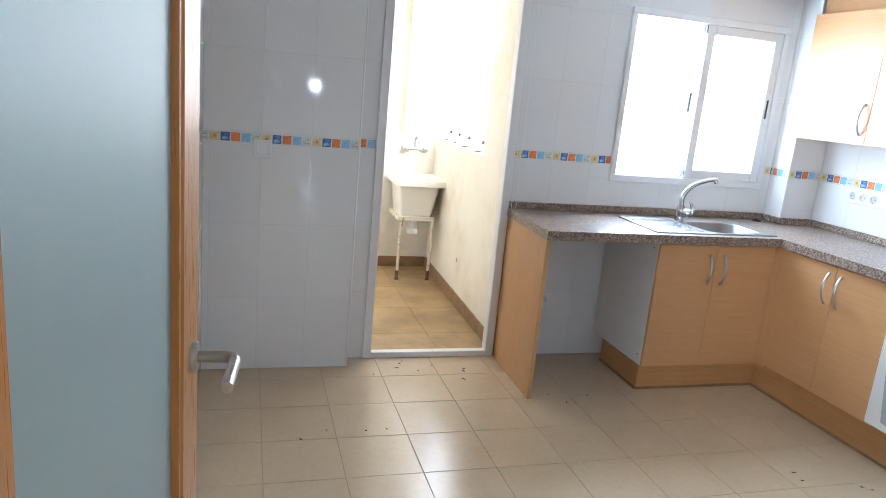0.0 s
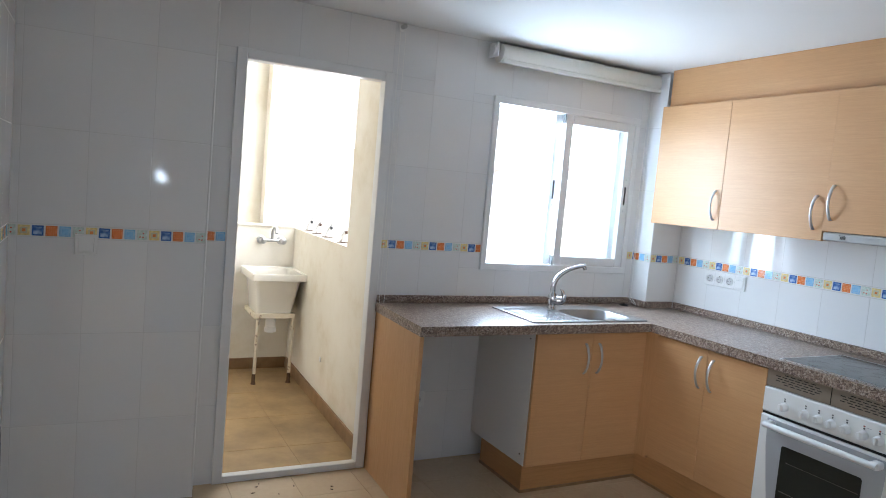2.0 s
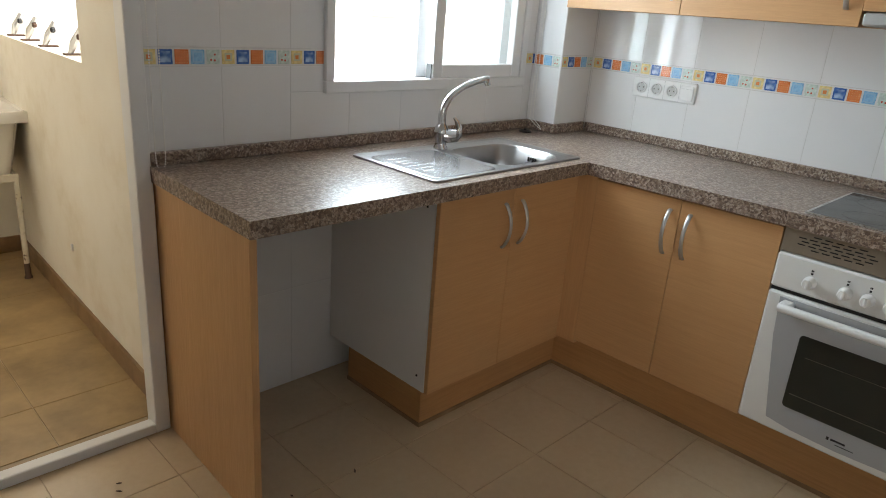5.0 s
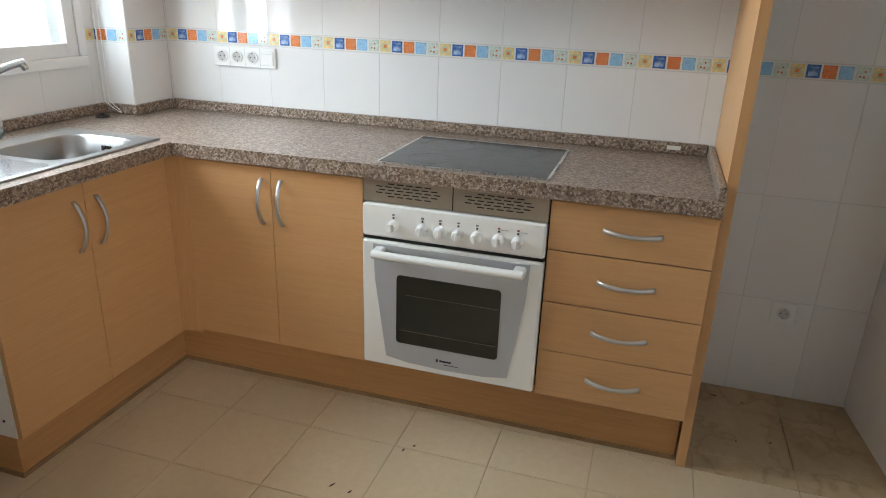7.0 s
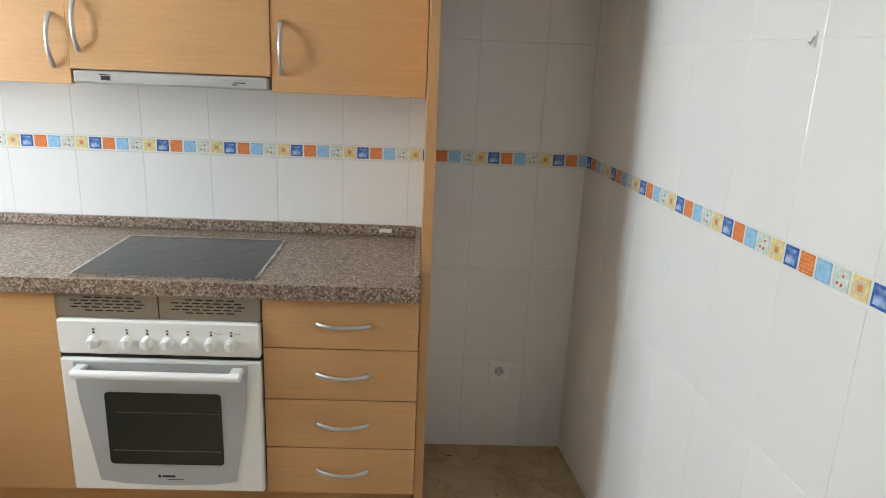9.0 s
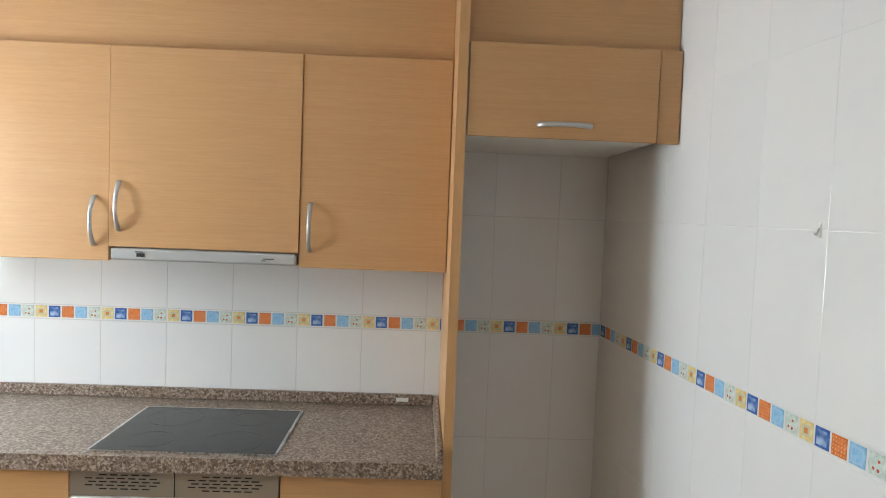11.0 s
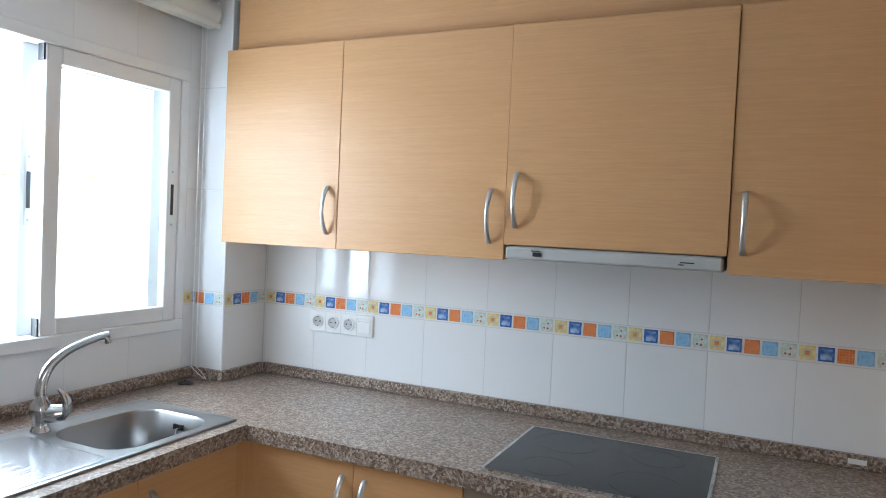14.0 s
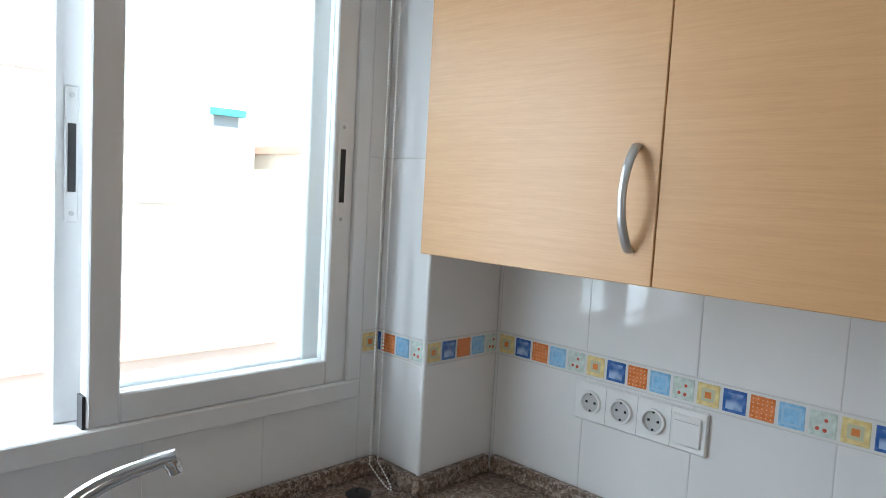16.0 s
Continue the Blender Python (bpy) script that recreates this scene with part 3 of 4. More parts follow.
for x0, x1, hx in ((2.305, 2.654, 2.611), (2.654, 3.026, 2.697)):
    d = part("door", boxes((x0 + 0.001, x1 - 0.001, DY, DY + 0.018, 0.15, 0.822), b=0.0012), M_BEECH, su)
    part("handle", bow((hx, DY, 0.615), (hx, DY, 0.768), (0, -0.033, 0)), M_SATIN, d, "satin grey bow handle", True)
for z in (0.2, 0.79):
    part("screw", lathe(bmesh.new(), [(0.004, -0.001), (0.004, 0.001)], (2.304, 3.5, z), "x", 8), M_GAP, su)

# two-door unit in the corner, drawers, oven housing
cu = thing("corner_cabinet", (3.3, 3.03, 0.15), "beech double-door base cabinet in the corner", "cabinet")
part("body", boxes((DX + 0.04, 3.59, 2.705, 3.36, 0.16, UNDER)), M_MELAMINE, cu)
part("filler", boxes((DX + 0.002, DX + 0.02, 3.36, 3.463, 0.16, UNDER - 0.004)), M_BEECH_UP, cu)
front_x(cu, "door", 3.031, 3.36, 0.176, 0.826, ("up", 3.066, 0.632, 0.785))
front_x(cu, "door", 2.702, 3.031, 0.176, 0.826, ("up", 2.993, 0.632, 0.785))
du = thing("drawer_cabinet", (3.3, 1.87, 0.15), "beech cabinet of four drawers", "drawers")
part("body", boxes((DX + 0.04, 3.59, 1.65, 2.10, 0.16, UNDER)), M_MELAMINE, du)
for z0, z1 in ((0.178, 0.338), (0.341, 0.504), (0.507, 0.673), (0.676, 0.828)):
    zc = (z0 + z1) / 2
    front_x(du, "drawer", 1.645, 2.108, z0, z1, ("level", 1.95, 1.79, zc + 0.002))

pl = thing("plinth", (2.8, 3.3, 0), "dark beech plinth under the base cabinets", "plinth", kind="structure")
part("plinth_board", boxes((2.318, 3.085, 3.487, 3.503, 0, 0.148)), M_PLINTH, pl)
part("plinth_board", boxes((2.318, 2.334, 3.503, 3.89, 0, 0.148)), M_PLINTH, pl)
part("plinth_board", boxes((3.069, 3.085, 1.65, 3.487, 0, 0.172)), M_PLINTH, pl)
part("seal_strip", boxes((2.314, 3.069, 3.482, 3.487, 0, 0.014), (3.064, 3.069, 1.65, 3.482, 0, 0.014), (2.313, 2.318, 3.487, 3.89, 0, 0.014)), M_SKIRT, pl, "brown floor seal strip")

# tall side panel of the fridge niche, wall cabinets
tp = thing("tall_panel", (3.32, 1.63, 0), "tall beech panel between worktop and fridge niche", "panel")
part("board", boxes((3.0415, 3.598, 1.616, 1.644, 0, CEIL - 0.002)), M_BEECH_UP, tp)
part("edge_band", boxes((3.04, 3.0415, 1.6158, 1.6442, 0, CEIL - 0.002)), M_BEECH_UP, tp)
UX, UZ0, UZ1 = 3.297, 1.402, 2.082


def wall_unit(name, y0, y1, z0, label, x=UX, cat="wall cabinet"):
    u = thing(name, (3.45, (y0 + y1) / 2, z0), label, cat)
    part("body", boxes((x + 0.02, 3.598, y0 + 0.001, y1 - 0.001, z0 + 0.002, UZ1 - 0.004)), M_BEECH, u)
    return u


wu = wall_unit("wall_cabinet", 2.726, 3.80, UZ0, "beech double-door wall cabinet with bow handles")
front_x(wu, "door", 3.309, 3.80, UZ0, UZ1, ("up", 3.348, 1.452, 1.606), UX)
front_x(wu, "door", 2.726, 3.309, UZ0, UZ1, ("up", 2.772, 1.452, 1.606), UX)
part("side_panel", boxes((UX + 0.022, 3.598, 3.8005, 3.814, UZ0 + 0.001, UZ1 - 0.02), b=0.001), M_BEECH_UP, wu)
hu = wall_unit("hood_cabinet", 2.123, 2.726, 1.46, "beech wall cabinet door over the cooker hood")
front_x(hu, "door", 2.123, 2.726, 1.448, UZ1, ("up", 2.692, 1.50, 1.655), UX - 0.004)
su2 = wall_unit("narrow_wall_cabinet", 1.645, 2.123, UZ0, "beech single-door wall cabinet beside the tall panel")
front_x(su2, "door", 1.646, 2.123, UZ0, UZ1, ("up", 2.088, 1.455, 1.61), UX)
hood = thing("cooker_hood", (3.45, 2.425, 1.405), "grey pull-out cooker hood under the wall cabinet", "cooker hood")
part("body", boxes((UX + 0.03, 3.59, 2.13, 2.72, 1.405, 1.458), b=0.003), M_VENT, hood)
part("visor", boxes((UX - 0.006, UX + 0.03, 2.131, 2.719, 1.406, 1.444), b=0.006), mat("hood_grey", (0.42, 0.42, 0.41), 0.4), hood, "grey plastic front visor")
part("control", boxes((UX - 0.0085, UX - 0.006, 2.61, 2.635, 1.418, 1.43), (UX - 0.0085, UX - 0.006, 2.615, 2.64, 1.432, 1.435)), M_BLACK, hood, "black maker mark, not readable")
part("control", boxes((UX - 0.0085, UX - 0.006, 2.20, 2.235, 1.424, 1.427), (UX - 0.0085, UX - 0.006, 2.225, 2.24, 1.418, 1.421)), M_BLACK, hood, "black printed mark, not readable")
solid("cornice_board", boxes((3.34, 3.358, 1.645, 3.79, UZ1, CEIL - 0.001)), M_BEECH, "beech filler board between wall cabinets and ceiling", "trim board")

fu = thing("fridge_cabinet", (3.3, 1.33, 1.82), "beech flap cabinet above the empty fridge niche", "wall cabinet")
part("body", boxes((3.064, 3.598, 1.062, 1.616, 1.822, 2.085)), M_MELAMINE, fu, "white melamine underside")
front_x(fu, "door", 1.064, 1.612, 1.82, 2.085, ("level", 1.41, 1.255, 1.858), 3.045)
part("filler", boxes((3.05, 3.07, 0.999, 1.062, 1.82, 2.085)), M_BEECH, fu)
solid("cornice_board", boxes((3.075, 3.093, 1.001, 1.615, 2.087, CEIL - 0.001)), M_BEECH, "beech filler board above the fridge cabinet", "trim board")

# ---- oven ----
OY0, OY1, OX = 2.112, 2.698, 3.004
ov = thing("oven", (3.3, 2.405, 0.18), "white built-in electric oven with a grey-framed dark window", "oven")
part("body", boxes((OX + 0.025, 3.56, OY0 + 0.01, OY1 - 0.01, 0.185, 0.83)), M_GAP, ov)
vent = part("vent_panel", boxes((OX + 0.008, OX + 0.03, OY0, OY1, 0.757, 0.832), b=0.001), M_VENT, ov, "grey-brown metal vent strip")
slot_mesh = mesh_of("slot", boxes((-0.001, 0.001, -0.0105, 0.0105, -0.0016, 0.0016)), M_GAP)
for yc0 in (2.257, 2.545):
    for k in range(7):
        for row in range(5):
            if not (row in (0, 4) and k in (0, 6)):
                sl = new("slot", slot_mesh)
                sl.parent = vent
                sl.location = (OX + 0.0075 - 3.3, yc0 - 0.09 + 0.03 * k + 0.0095 * (row % 2) - 2.405, 0.779 + 0.01 * row - 0.18)
part("seam", boxes((OX + 0.0065, OX + 0.0085, 2.403, 2.406, 0.758, 0.831)), M_GAP, vent)
fascia = part("control_panel", boxes((OX - 0.004, OX + 0.03, OY0, OY1, 0.645, 0.754), b=0.006), M_ENAMEL, ov)
for k, y in enumerate((2.592, 2.496, 2.438, 2.38, 2.321, 2.254, 2.195)):
    kb = part("knob", lathe(bmesh.new(), [(0.0005, -0.027), (0.014, -0.027), (0.016, -0.024), (0.0175, -0.006), (0.019, -0.004), (0.019, 0)], (OX - 0.004, y, 0.688), "x", 20), M_WHITEPLASTIC, fascia, smooth=True)
    part("grip", boxes((OX - 0.035, OX - 0.027, y - 0.004, y + 0.004, 0.674, 0.702), b=0.002), M_WHITEPLASTIC, kb)
    part("mark", boxes((OX - 0.0052, OX - 0.004, y - 0.003, y + 0.003, 0.712, 0.718), (OX - 0.0052, OX - 0.004, y - 0.0035, y - 0.0005, 0.722, 0.727), (OX - 0.0052, OX - 0.004, y + 0.0005, y + 0.0035, 0.722, 0.727)), M_BLACK, fascia)
    if k > 4:
        part("mark", boxes((OX - 0.0052, OX - 0.004, y - 0.028, y - 0.008, 0.7195, 0.7215)), M_OVENGREY, fascia)
        part("pilot_lamp", boxes((OX - 0.0054, OX - 0.004, y - 0.003, y + 0.003, 0.722, 0.727)), M_RED, fascia, "small red pilot lamp")
part("gap", boxes((OX + 0.004, OX + 0.03, OY0 + 0.002, OY1 - 0.002, 0.634, 0.645)), M_GAP, ov)
odoor = part("oven_door", boxes((OX - 0.006, OX + 0.03, OY0, OY1, 0.186, 0.633), b=0.006), M_ENAMEL, ov)


def plate_x(outline, x0, x1):
    """A plate that faces west, from (y, z) points."""
    return rings(bmesh.new(), [[(x1, y, z) for y, z in outline], [(x0, y, z) for y, z in outline]], True, True)


shield = [(OY1 - 0.038, 0.622), (OY1 - 0.045, 0.50), (OY1 - 0.065, 0.36), (OY1 - 0.085, 0.225), (OY1 - 0.16, 0.213), (2.405, 0.208), (OY0 + 0.16, 0.213), (OY0 + 0.085, 0.225), (OY0 + 0.065, 0.36), (OY0 + 0.045, 0.50), (OY0 + 0.038, 0.622)]
part("front_print", plate_x(shield, OX - 0.0085, OX - 0.005), M_OVENGREY, odoor, "silver-grey glass panel")
wpts = rrect(2.405, 0.405, 0.345, 0.243, 0.012, 3)
part("window_pane", plate_x(wpts, OX - 0.0105, OX - 0.008), M_OVENGLASS, odoor, "dark glass window")
part("rack", boxes((OX - 0.0115, OX - 0.0105, 2.24, 2.565, 0.330, 0.3325), (OX - 0.0115, OX - 0.0105, 2.24, 2.55, 0.46, 0.4615)), mat("rack_seen_in_glass", (0.14, 0.13, 0.11), 0.4, 0.6), odoor)
oh = part("handle", sweep(bmesh.new(), [(OX - 0.05, OY0 + 0.052, 0.602), (OX - 0.052, 2.26, 0.603), (OX - 0.052, 2.55, 0.603), (OX - 0.05, OY1 - 0.052, 0.602)], 0.026, 0.026, 12), M_WHITEPLASTIC, odoor, "white bar handle", True)
part("bracket", boxes((OX - 0.055, OX - 0.006, OY0 + 0.048, OY0 + 0.085, 0.588, 0.617), b=0.006), M_WHITEPLASTIC, oh)
part("bracket", boxes((OX - 0.055, OX - 0.006, OY1 - 0.085, OY1 - 0.048, 0.588, 0.617), b=0.006), M_WHITEPLASTIC, oh)
part("badge", boxes((OX - 0.0095, OX - 0.0085, 2.385, 2.425, 0.238, 0.244), (OX - 0.0095, OX - 0.0085, 2.43, 2.437, 0.236, 0.246), (OX - 0.0095, OX - 0.0085, 2.36, 2.41, 0.2285, 0.2305)), M_GAP, odoor, "dark maker mark, not readable")

# ---- hob ----
hob = thing("hob", (3.24, 2.39, TOP), "black ceramic glass hob with a steel rim in the worktop", "hob")
part("rim", rings(bmesh.new(), [at_z(rrect(3.243, 2.391, 0.447, 0.542, 0.008), TOP - 0.002), at_z(rrect(3.243, 2.391, 0.447, 0.542, 0.008), TOP + 0.004), at_z(rrect(3.243, 2.391, 0.435, 0.53, 0.006), TOP + 0.0055), at_z(rrect(3.243, 2.391, 0.427, 0.522, 0.005), TOP + 0.004)]), M_STEEL, hob, "thin steel rim")
part("glass_plate", rings(bmesh.new(), [at_z(rrect(3.243, 2.391, 0.43, 0.525, 0.005), TOP - 0.002), at_z(rrect(3.243, 2.391, 0.43, 0.525, 0.005), TOP + 0.0045)], True, True), M_HOB, hob)
for x, y, r in ((3.13, 2.52, 0.07), (3.35, 2.52, 0.09), (3.13, 2.27, 0.09), (3.35, 2.27, 0.07)):
    bm = bmesh.new()
    rings(bm, [[(x + q * math.cos(2 * math.pi * k / 40), y + q * math.sin(2 * math.pi * k / 40), TOP + 0.0048) for k in range(40)] for q in (r, r - 0.0015)])
    part("heating_ring", bm, M_HOBMARK, hob)

# ---- steel sink and tap ----
sk = thing("kitchen_sink", (2.65, 3.64, TOP), "stainless steel inset sink with drainer", "sink")
cx, cy, w, h = 2.645, 3.647, 0.742, 0.405
bx, by, bw, bh = 2.793, 3.626, 0.336, 0.278
bm = rings(bmesh.new(), [
    at_z(rrect(cx, cy, w, h, 0.012), TOP), at_z(rrect(cx, cy, w, h, 0.012), TOP + 0.006), at_z(rrect(cx, cy, w - 0.012, h - 0.012, 0.012), TOP + 0.008),
    at_z(rrect(cx, cy, w - 0.026, h - 0.026, 0.012), TOP + 0.005), at_z(rrect(cx, cy, w - 0.04, h - 0.04, 0.012), TOP + 0.004),
    at_z(rrect(bx, by, bw + 0.012, bh + 0.012, 0.082, 4), TOP + 0.004), at_z(rrect(bx, by, bw, bh, 0.078), TOP - 0.003),
    at_z(rrect(bx, by, bw - 0.014, bh - 0.014, 0.072), TOP - 0.10), at_z(rrect(bx, by, bw - 0.034, bh - 0.034, 0.062), TOP - 0.143), at_z(rrect(bx, by, bw - 0.08, bh - 0.08, 0.04), TOP - 0.155)], last=True)
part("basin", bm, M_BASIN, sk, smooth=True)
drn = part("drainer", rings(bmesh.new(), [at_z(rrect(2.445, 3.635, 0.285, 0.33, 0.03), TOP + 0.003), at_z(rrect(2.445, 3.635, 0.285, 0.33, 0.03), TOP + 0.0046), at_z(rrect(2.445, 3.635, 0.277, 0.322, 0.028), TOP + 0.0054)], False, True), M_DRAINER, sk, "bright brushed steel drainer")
for k in range(7):
    part("rib", sweep(bmesh.new(), [(2.332, 3.53 + 0.034 * k, TOP + 0.0042), (2.345, 3.53 + 0.034 * k, TOP + 0.0052), (2.425, 3.53 + 0.034 * k, TOP + 0.0052), (2.445, 3.53 + 0.034 * k, TOP + 0.0042)], 0.016, 0.003, 8), M_DRAINER, drn, smooth=True)
part("strainer", lathe(bmesh.new(), [(0.001, 0.003), (0.03, 0.003), (0.04, 0.001), (0.04, 0)], (bx, by, TOP - 0.155)), M_CHROME, sk, smooth=True)
part("overflow", boxes(*[(bx + bw / 2 - 0.012, bx + bw / 2 - 0.0055, 3.602 + 0.011 * k, 3.6065 + 0.011 * k, TOP - 0.042, TOP - 0.026) for k in range(4)]), M_GAP, sk, "dark overflow slots")
part("plug_hook", sweep(bmesh.new(), [(bx + bw / 2 - 0.006, 3.618, TOP - 0.036), (bx + bw / 2 - 0.02, 3.618, TOP - 0.037), (bx + bw / 2 - 0.024, 3.617, TOP - 0.05), (bx + bw / 2 - 0.022, 3.616, TOP - 0.075), (bx + bw / 2 - 0.014, 3.615, TOP - 0.082)], 0.004, 0.004, 6), M_OLDCHROME, sk, "bent chain hook at the overflow", True)
TX, TY, TZ = 2.631, 3.793, TOP + 0.004
tap = thing("kitchen_tap", (TX, TY, TZ), "chrome single-lever kitchen tap with arched spout", "tap")
part("body", lathe(bmesh.new(), [(0.026, 0), (0.026, 0.006), (0.022, 0.012), (0.021, 0.03), (0.026, 0.045), (0.027, 0.062), (0.024, 0.078), (0.015, 0.092), (0.014, 0.105)], (TX, TY, TZ)), M_CHROME, tap, smooth=True)
part("lever_housing", sweep(bmesh.new(), [(TX, TY, 0.935), (TX + 0.022, TY - 0.02, 0.932), (TX + 0.04, TY - 0.036, 0.934), (TX + 0.046, TY - 0.042, 0.935)], [0.05, 0.052, 0.046, 0.02], [0.05, 0.052, 0.046, 0.02], 16), M_CHROME, tap, smooth=True)
part("lever", sweep(bmesh.new(), [(TX + 0.036, TY - 0.033, 0.918), (TX + 0.046, TY - 0.041, 0.94), (TX + 0.046, TY - 0.041, 0.965), (TX + 0.038, TY - 0.035, 0.988), (TX + 0.030, TY - 0.028, 1.0)], [0.030, 0.044, 0.040, 0.028, 0.014], [0.024, 0.030, 0.024, 0.016, 0.008], 14), M_CHROME, tap, smooth=True)
sp = []
for k in range(17):
    s = k / 16
    q = Vector((TX - 0.003, TY, 0.985)) * (1 - s) ** 2 + Vector((TX - 0.006, TY + 0.002, 1.105)) * (2 * s * (1 - s)) + Vector((2.79, 3.734, 1.137)) * s ** 2
    sp.append(tuple(q))
part("spout", sweep(bmesh.new(), sp, [0.03 - 0.008 * k / 16 for k in range(17)], [0.03 - 0.009 * k / 16 for k in range(17)], 16), M_CHROME, tap, smooth=True)
part("aerator", sweep(bmesh.new(), [(2.776, 3.739, 1.135), (2.786, 3.735, 1.126), (2.790, 3.734, 1.114)], [0.02, 0.023, 0.021], [0.02, 0.023, 0.021], 14), M_CHROME, tap, smooth=True)
solid("sink_plug", lathe(bmesh.new(), [(0.026, 0), (0.028, 0.003), (0.02, 0.008), (0.006, 0.009), (0.005, 0.014)], (3.265, 3.915, TOP)), M_BLACK, "black rubber sink plug lying on the worktop", "plug", smooth=True)
solid("paper_label", boxes((3.5785, 3.58, 1.755, 1.80, 0.894, 0.908)), M_WHITEPLASTIC, "small white label stuck on the worktop upstand", "label")

# ---- sockets and switches ----


def schuko(parent, y, z, x=EAST, turned=False):
    """A round earthed socket insert on a wall that faces west, or (turned) south at depth x with y along the wall."""
    n = 24

    def circ(r, d):
        return [(x - d, y + r * math.cos(2 * math.pi * k / n), z + r * math.sin(2 * math.pi * k / n)) for k in range(n)]

    def put(name, bm, material, over, label="", smooth=False):
        if turned:
            for v in bm.verts:
                v.co = (v.co.y, v.co.x, v.co.z)
        return part(name, bm, material, over, label, smooth)

    s = put("socket_insert", rings(bmesh.new(), [circ(0.0245, 0.0085), circ(0.0240, 0.0145), circ(0.0225, 0.0150), circ(0.0200, 0.0145), circ(0.0195, 0.0090)]), M_WHITEPLASTIC, parent, smooth=True)
    put("recess", rings(bmesh.new(), [circ(0.0198, 0.0088), circ(0.0195, 0.0096)], False, True), M_SOCKETGREY, s, "socket recess with shade in its grey")
    put("contact", boxes((x - 0.0104, x - 0.0096, y - 0.0120, y - 0.0072, z - 0.0024, z + 0.0024), (x - 0.0104, x - 0.0096, y + 0.0072, y + 0.0120, z - 0.0024, z + 0.0024), (x - 0.0126, x - 0.0096, y - 0.0016, y + 0.0016, z - 0.019, z - 0.0155), (x - 0.0126, x - 0.0096, y - 0.0016, y + 0.0016, z + 0.0155, z + 0.019)), M_GAP, s)


ss = thing("socket_strip", (EAST, 3.472, 1.11), "white strip of three sockets and a switch on tiles", "socket")
part("plate", boxes((EAST - 0.009, EAST, 3.33, 3.615, 1.068, 1.150), b=0.003), M_WHITEPLASTIC, ss)
for y in (3.575, 3.505, 3.435):
    schuko(ss, y, 1.109)
for y in (3.54, 3.47, 3.40):
    part("seam", boxes((EAST - 0.0094, EAST - 0.0088, y - 0.0006, y + 0.0006, 1.071, 1.147)), M_SOCKETGREY, ss)
part("rocker", boxes((EAST - 0.013, EAST - 0.008, 3.340, 3.396, 1.080, 1.138), b=0.002), M_WHITEPLASTIC, ss)
part("rocker_line", boxes((EAST - 0.0138, EAST - 0.0125, 3.344, 3.392, 1.125, 1.1262)), M_SOCKETGREY, ss)
ls = thing("wall_socket", (EAST, 1.318, 0.339), "single white wall socket in the fridge niche", "socket")
part("plate", boxes((EAST - 0.009, EAST, 1.276, 1.36, 0.297, 0.381), b=0.003), M_WHITEPLASTIC, ls)
schuko(ls, 1.318, 0.339)
us = thing("wall_socket", (1.951, NORTH, 0.348), "single white wall socket under the worktop", "socket")
part("plate", boxes((1.909, 1.993, NORTH - 0.009, NORTH, 0.306, 0.390), b=0.003), M_WHITEPLASTIC, us)
schuko(us, 1.951, 0.348, NORTH, True)
sw = thing("light_switch", (0.33, 3.886, 1.135), "white square light switch on tiles", "switch")
part("plate", boxes((0.288, 0.372, 3.877, 3.886, 1.092, 1.176), b=0.003), M_WHITEPLASTIC, sw)
part("rocker", boxes((0.302, 0.358, 3.873, 3.878, 1.105, 1.163), b=0.002), M_WHITEPLASTIC, sw)
part("rocker_edge", boxes((0.3585, 0.3600, 3.8765, 3.8772, 1.105, 1.163)), M_SOCKETGREY, sw)

# ---- blind and bead chains ----
bl = thing("roller_blind", (2.79, 3.945, 2.23), "ivory roller blind rolled up above the window", "blind")
part("roll", lathe(bmesh.new(), [(0.02, 0), (0.05, 0), (0.05, 1.12), (0.02, 1.12)], (2.235, 3.94, 2.235), "x", 28), M_FABRIC, bl, smooth=True)
part("hem_bar", boxes((2.235, 3.355, 3.888, 3.898, 2.178, 2.20), b=0.003), M_FABRIC, bl)
for x in (2.205, 3.358):
    part("bracket", boxes((x, x + 0.012, 3.91, 3.998, 2.21, 2.285), b=0.003), M_WHITEPLASTIC, bl)
part("end_wheel", lathe(bmesh.new(), [(0.026, 0), (0.028, 0.004), (0.028, 0.018), (0.02, 0.02)], (2.192, 3.94, 2.245), "x", 20), M_WHITEPLASTIC, bl, smooth=True)


def bead_chain(name, path, label, base):
    """Beads on a cord along a polyline of points."""
    t_ = thing(name, base, label, "chain")
    part("cord", sweep(bmesh.new(), path, 0.0012, 0.0012, 5), M_CHAIN, t_)
    bm, step, left = bmesh.new(), 0.0075, 0.0
    for a, b in zip(path, path[1:]):
        a, b = Vector(a), Vector(b)
        length = (b - a).length
        while left < length:
            bmesh.ops.create_icosphere(bm, subdivisions=1, radius=0.0026, matrix=Matrix.Translation(a.lerp(b, left / length)))
            left += step
        left -= length
    tagged(part("bead_string", bm, M_CHAIN, t_, smooth=True), kind="stuff")


def loop_path(x0, x1, y, ztop, zlow, dy=0.0):
    pts = [(x0, y, ztop - (ztop - zlow - 0.04) * k / 6) for k in range(7)]
    pts += [((x0 + x1) / 2 - (x1 - x0) / 2 * math.cos(math.pi * k / 6), y + dy * math.sin(math.pi * k / 6), zlow + 0.04 - 0.04 * math.sin(math.pi * k / 6)) for k in range(1, 7)]
    return pts + [(x1, y, zlow + 0.04 + (ztop - zlow - 0.04) * k / 6) for k in range(1, 7)]


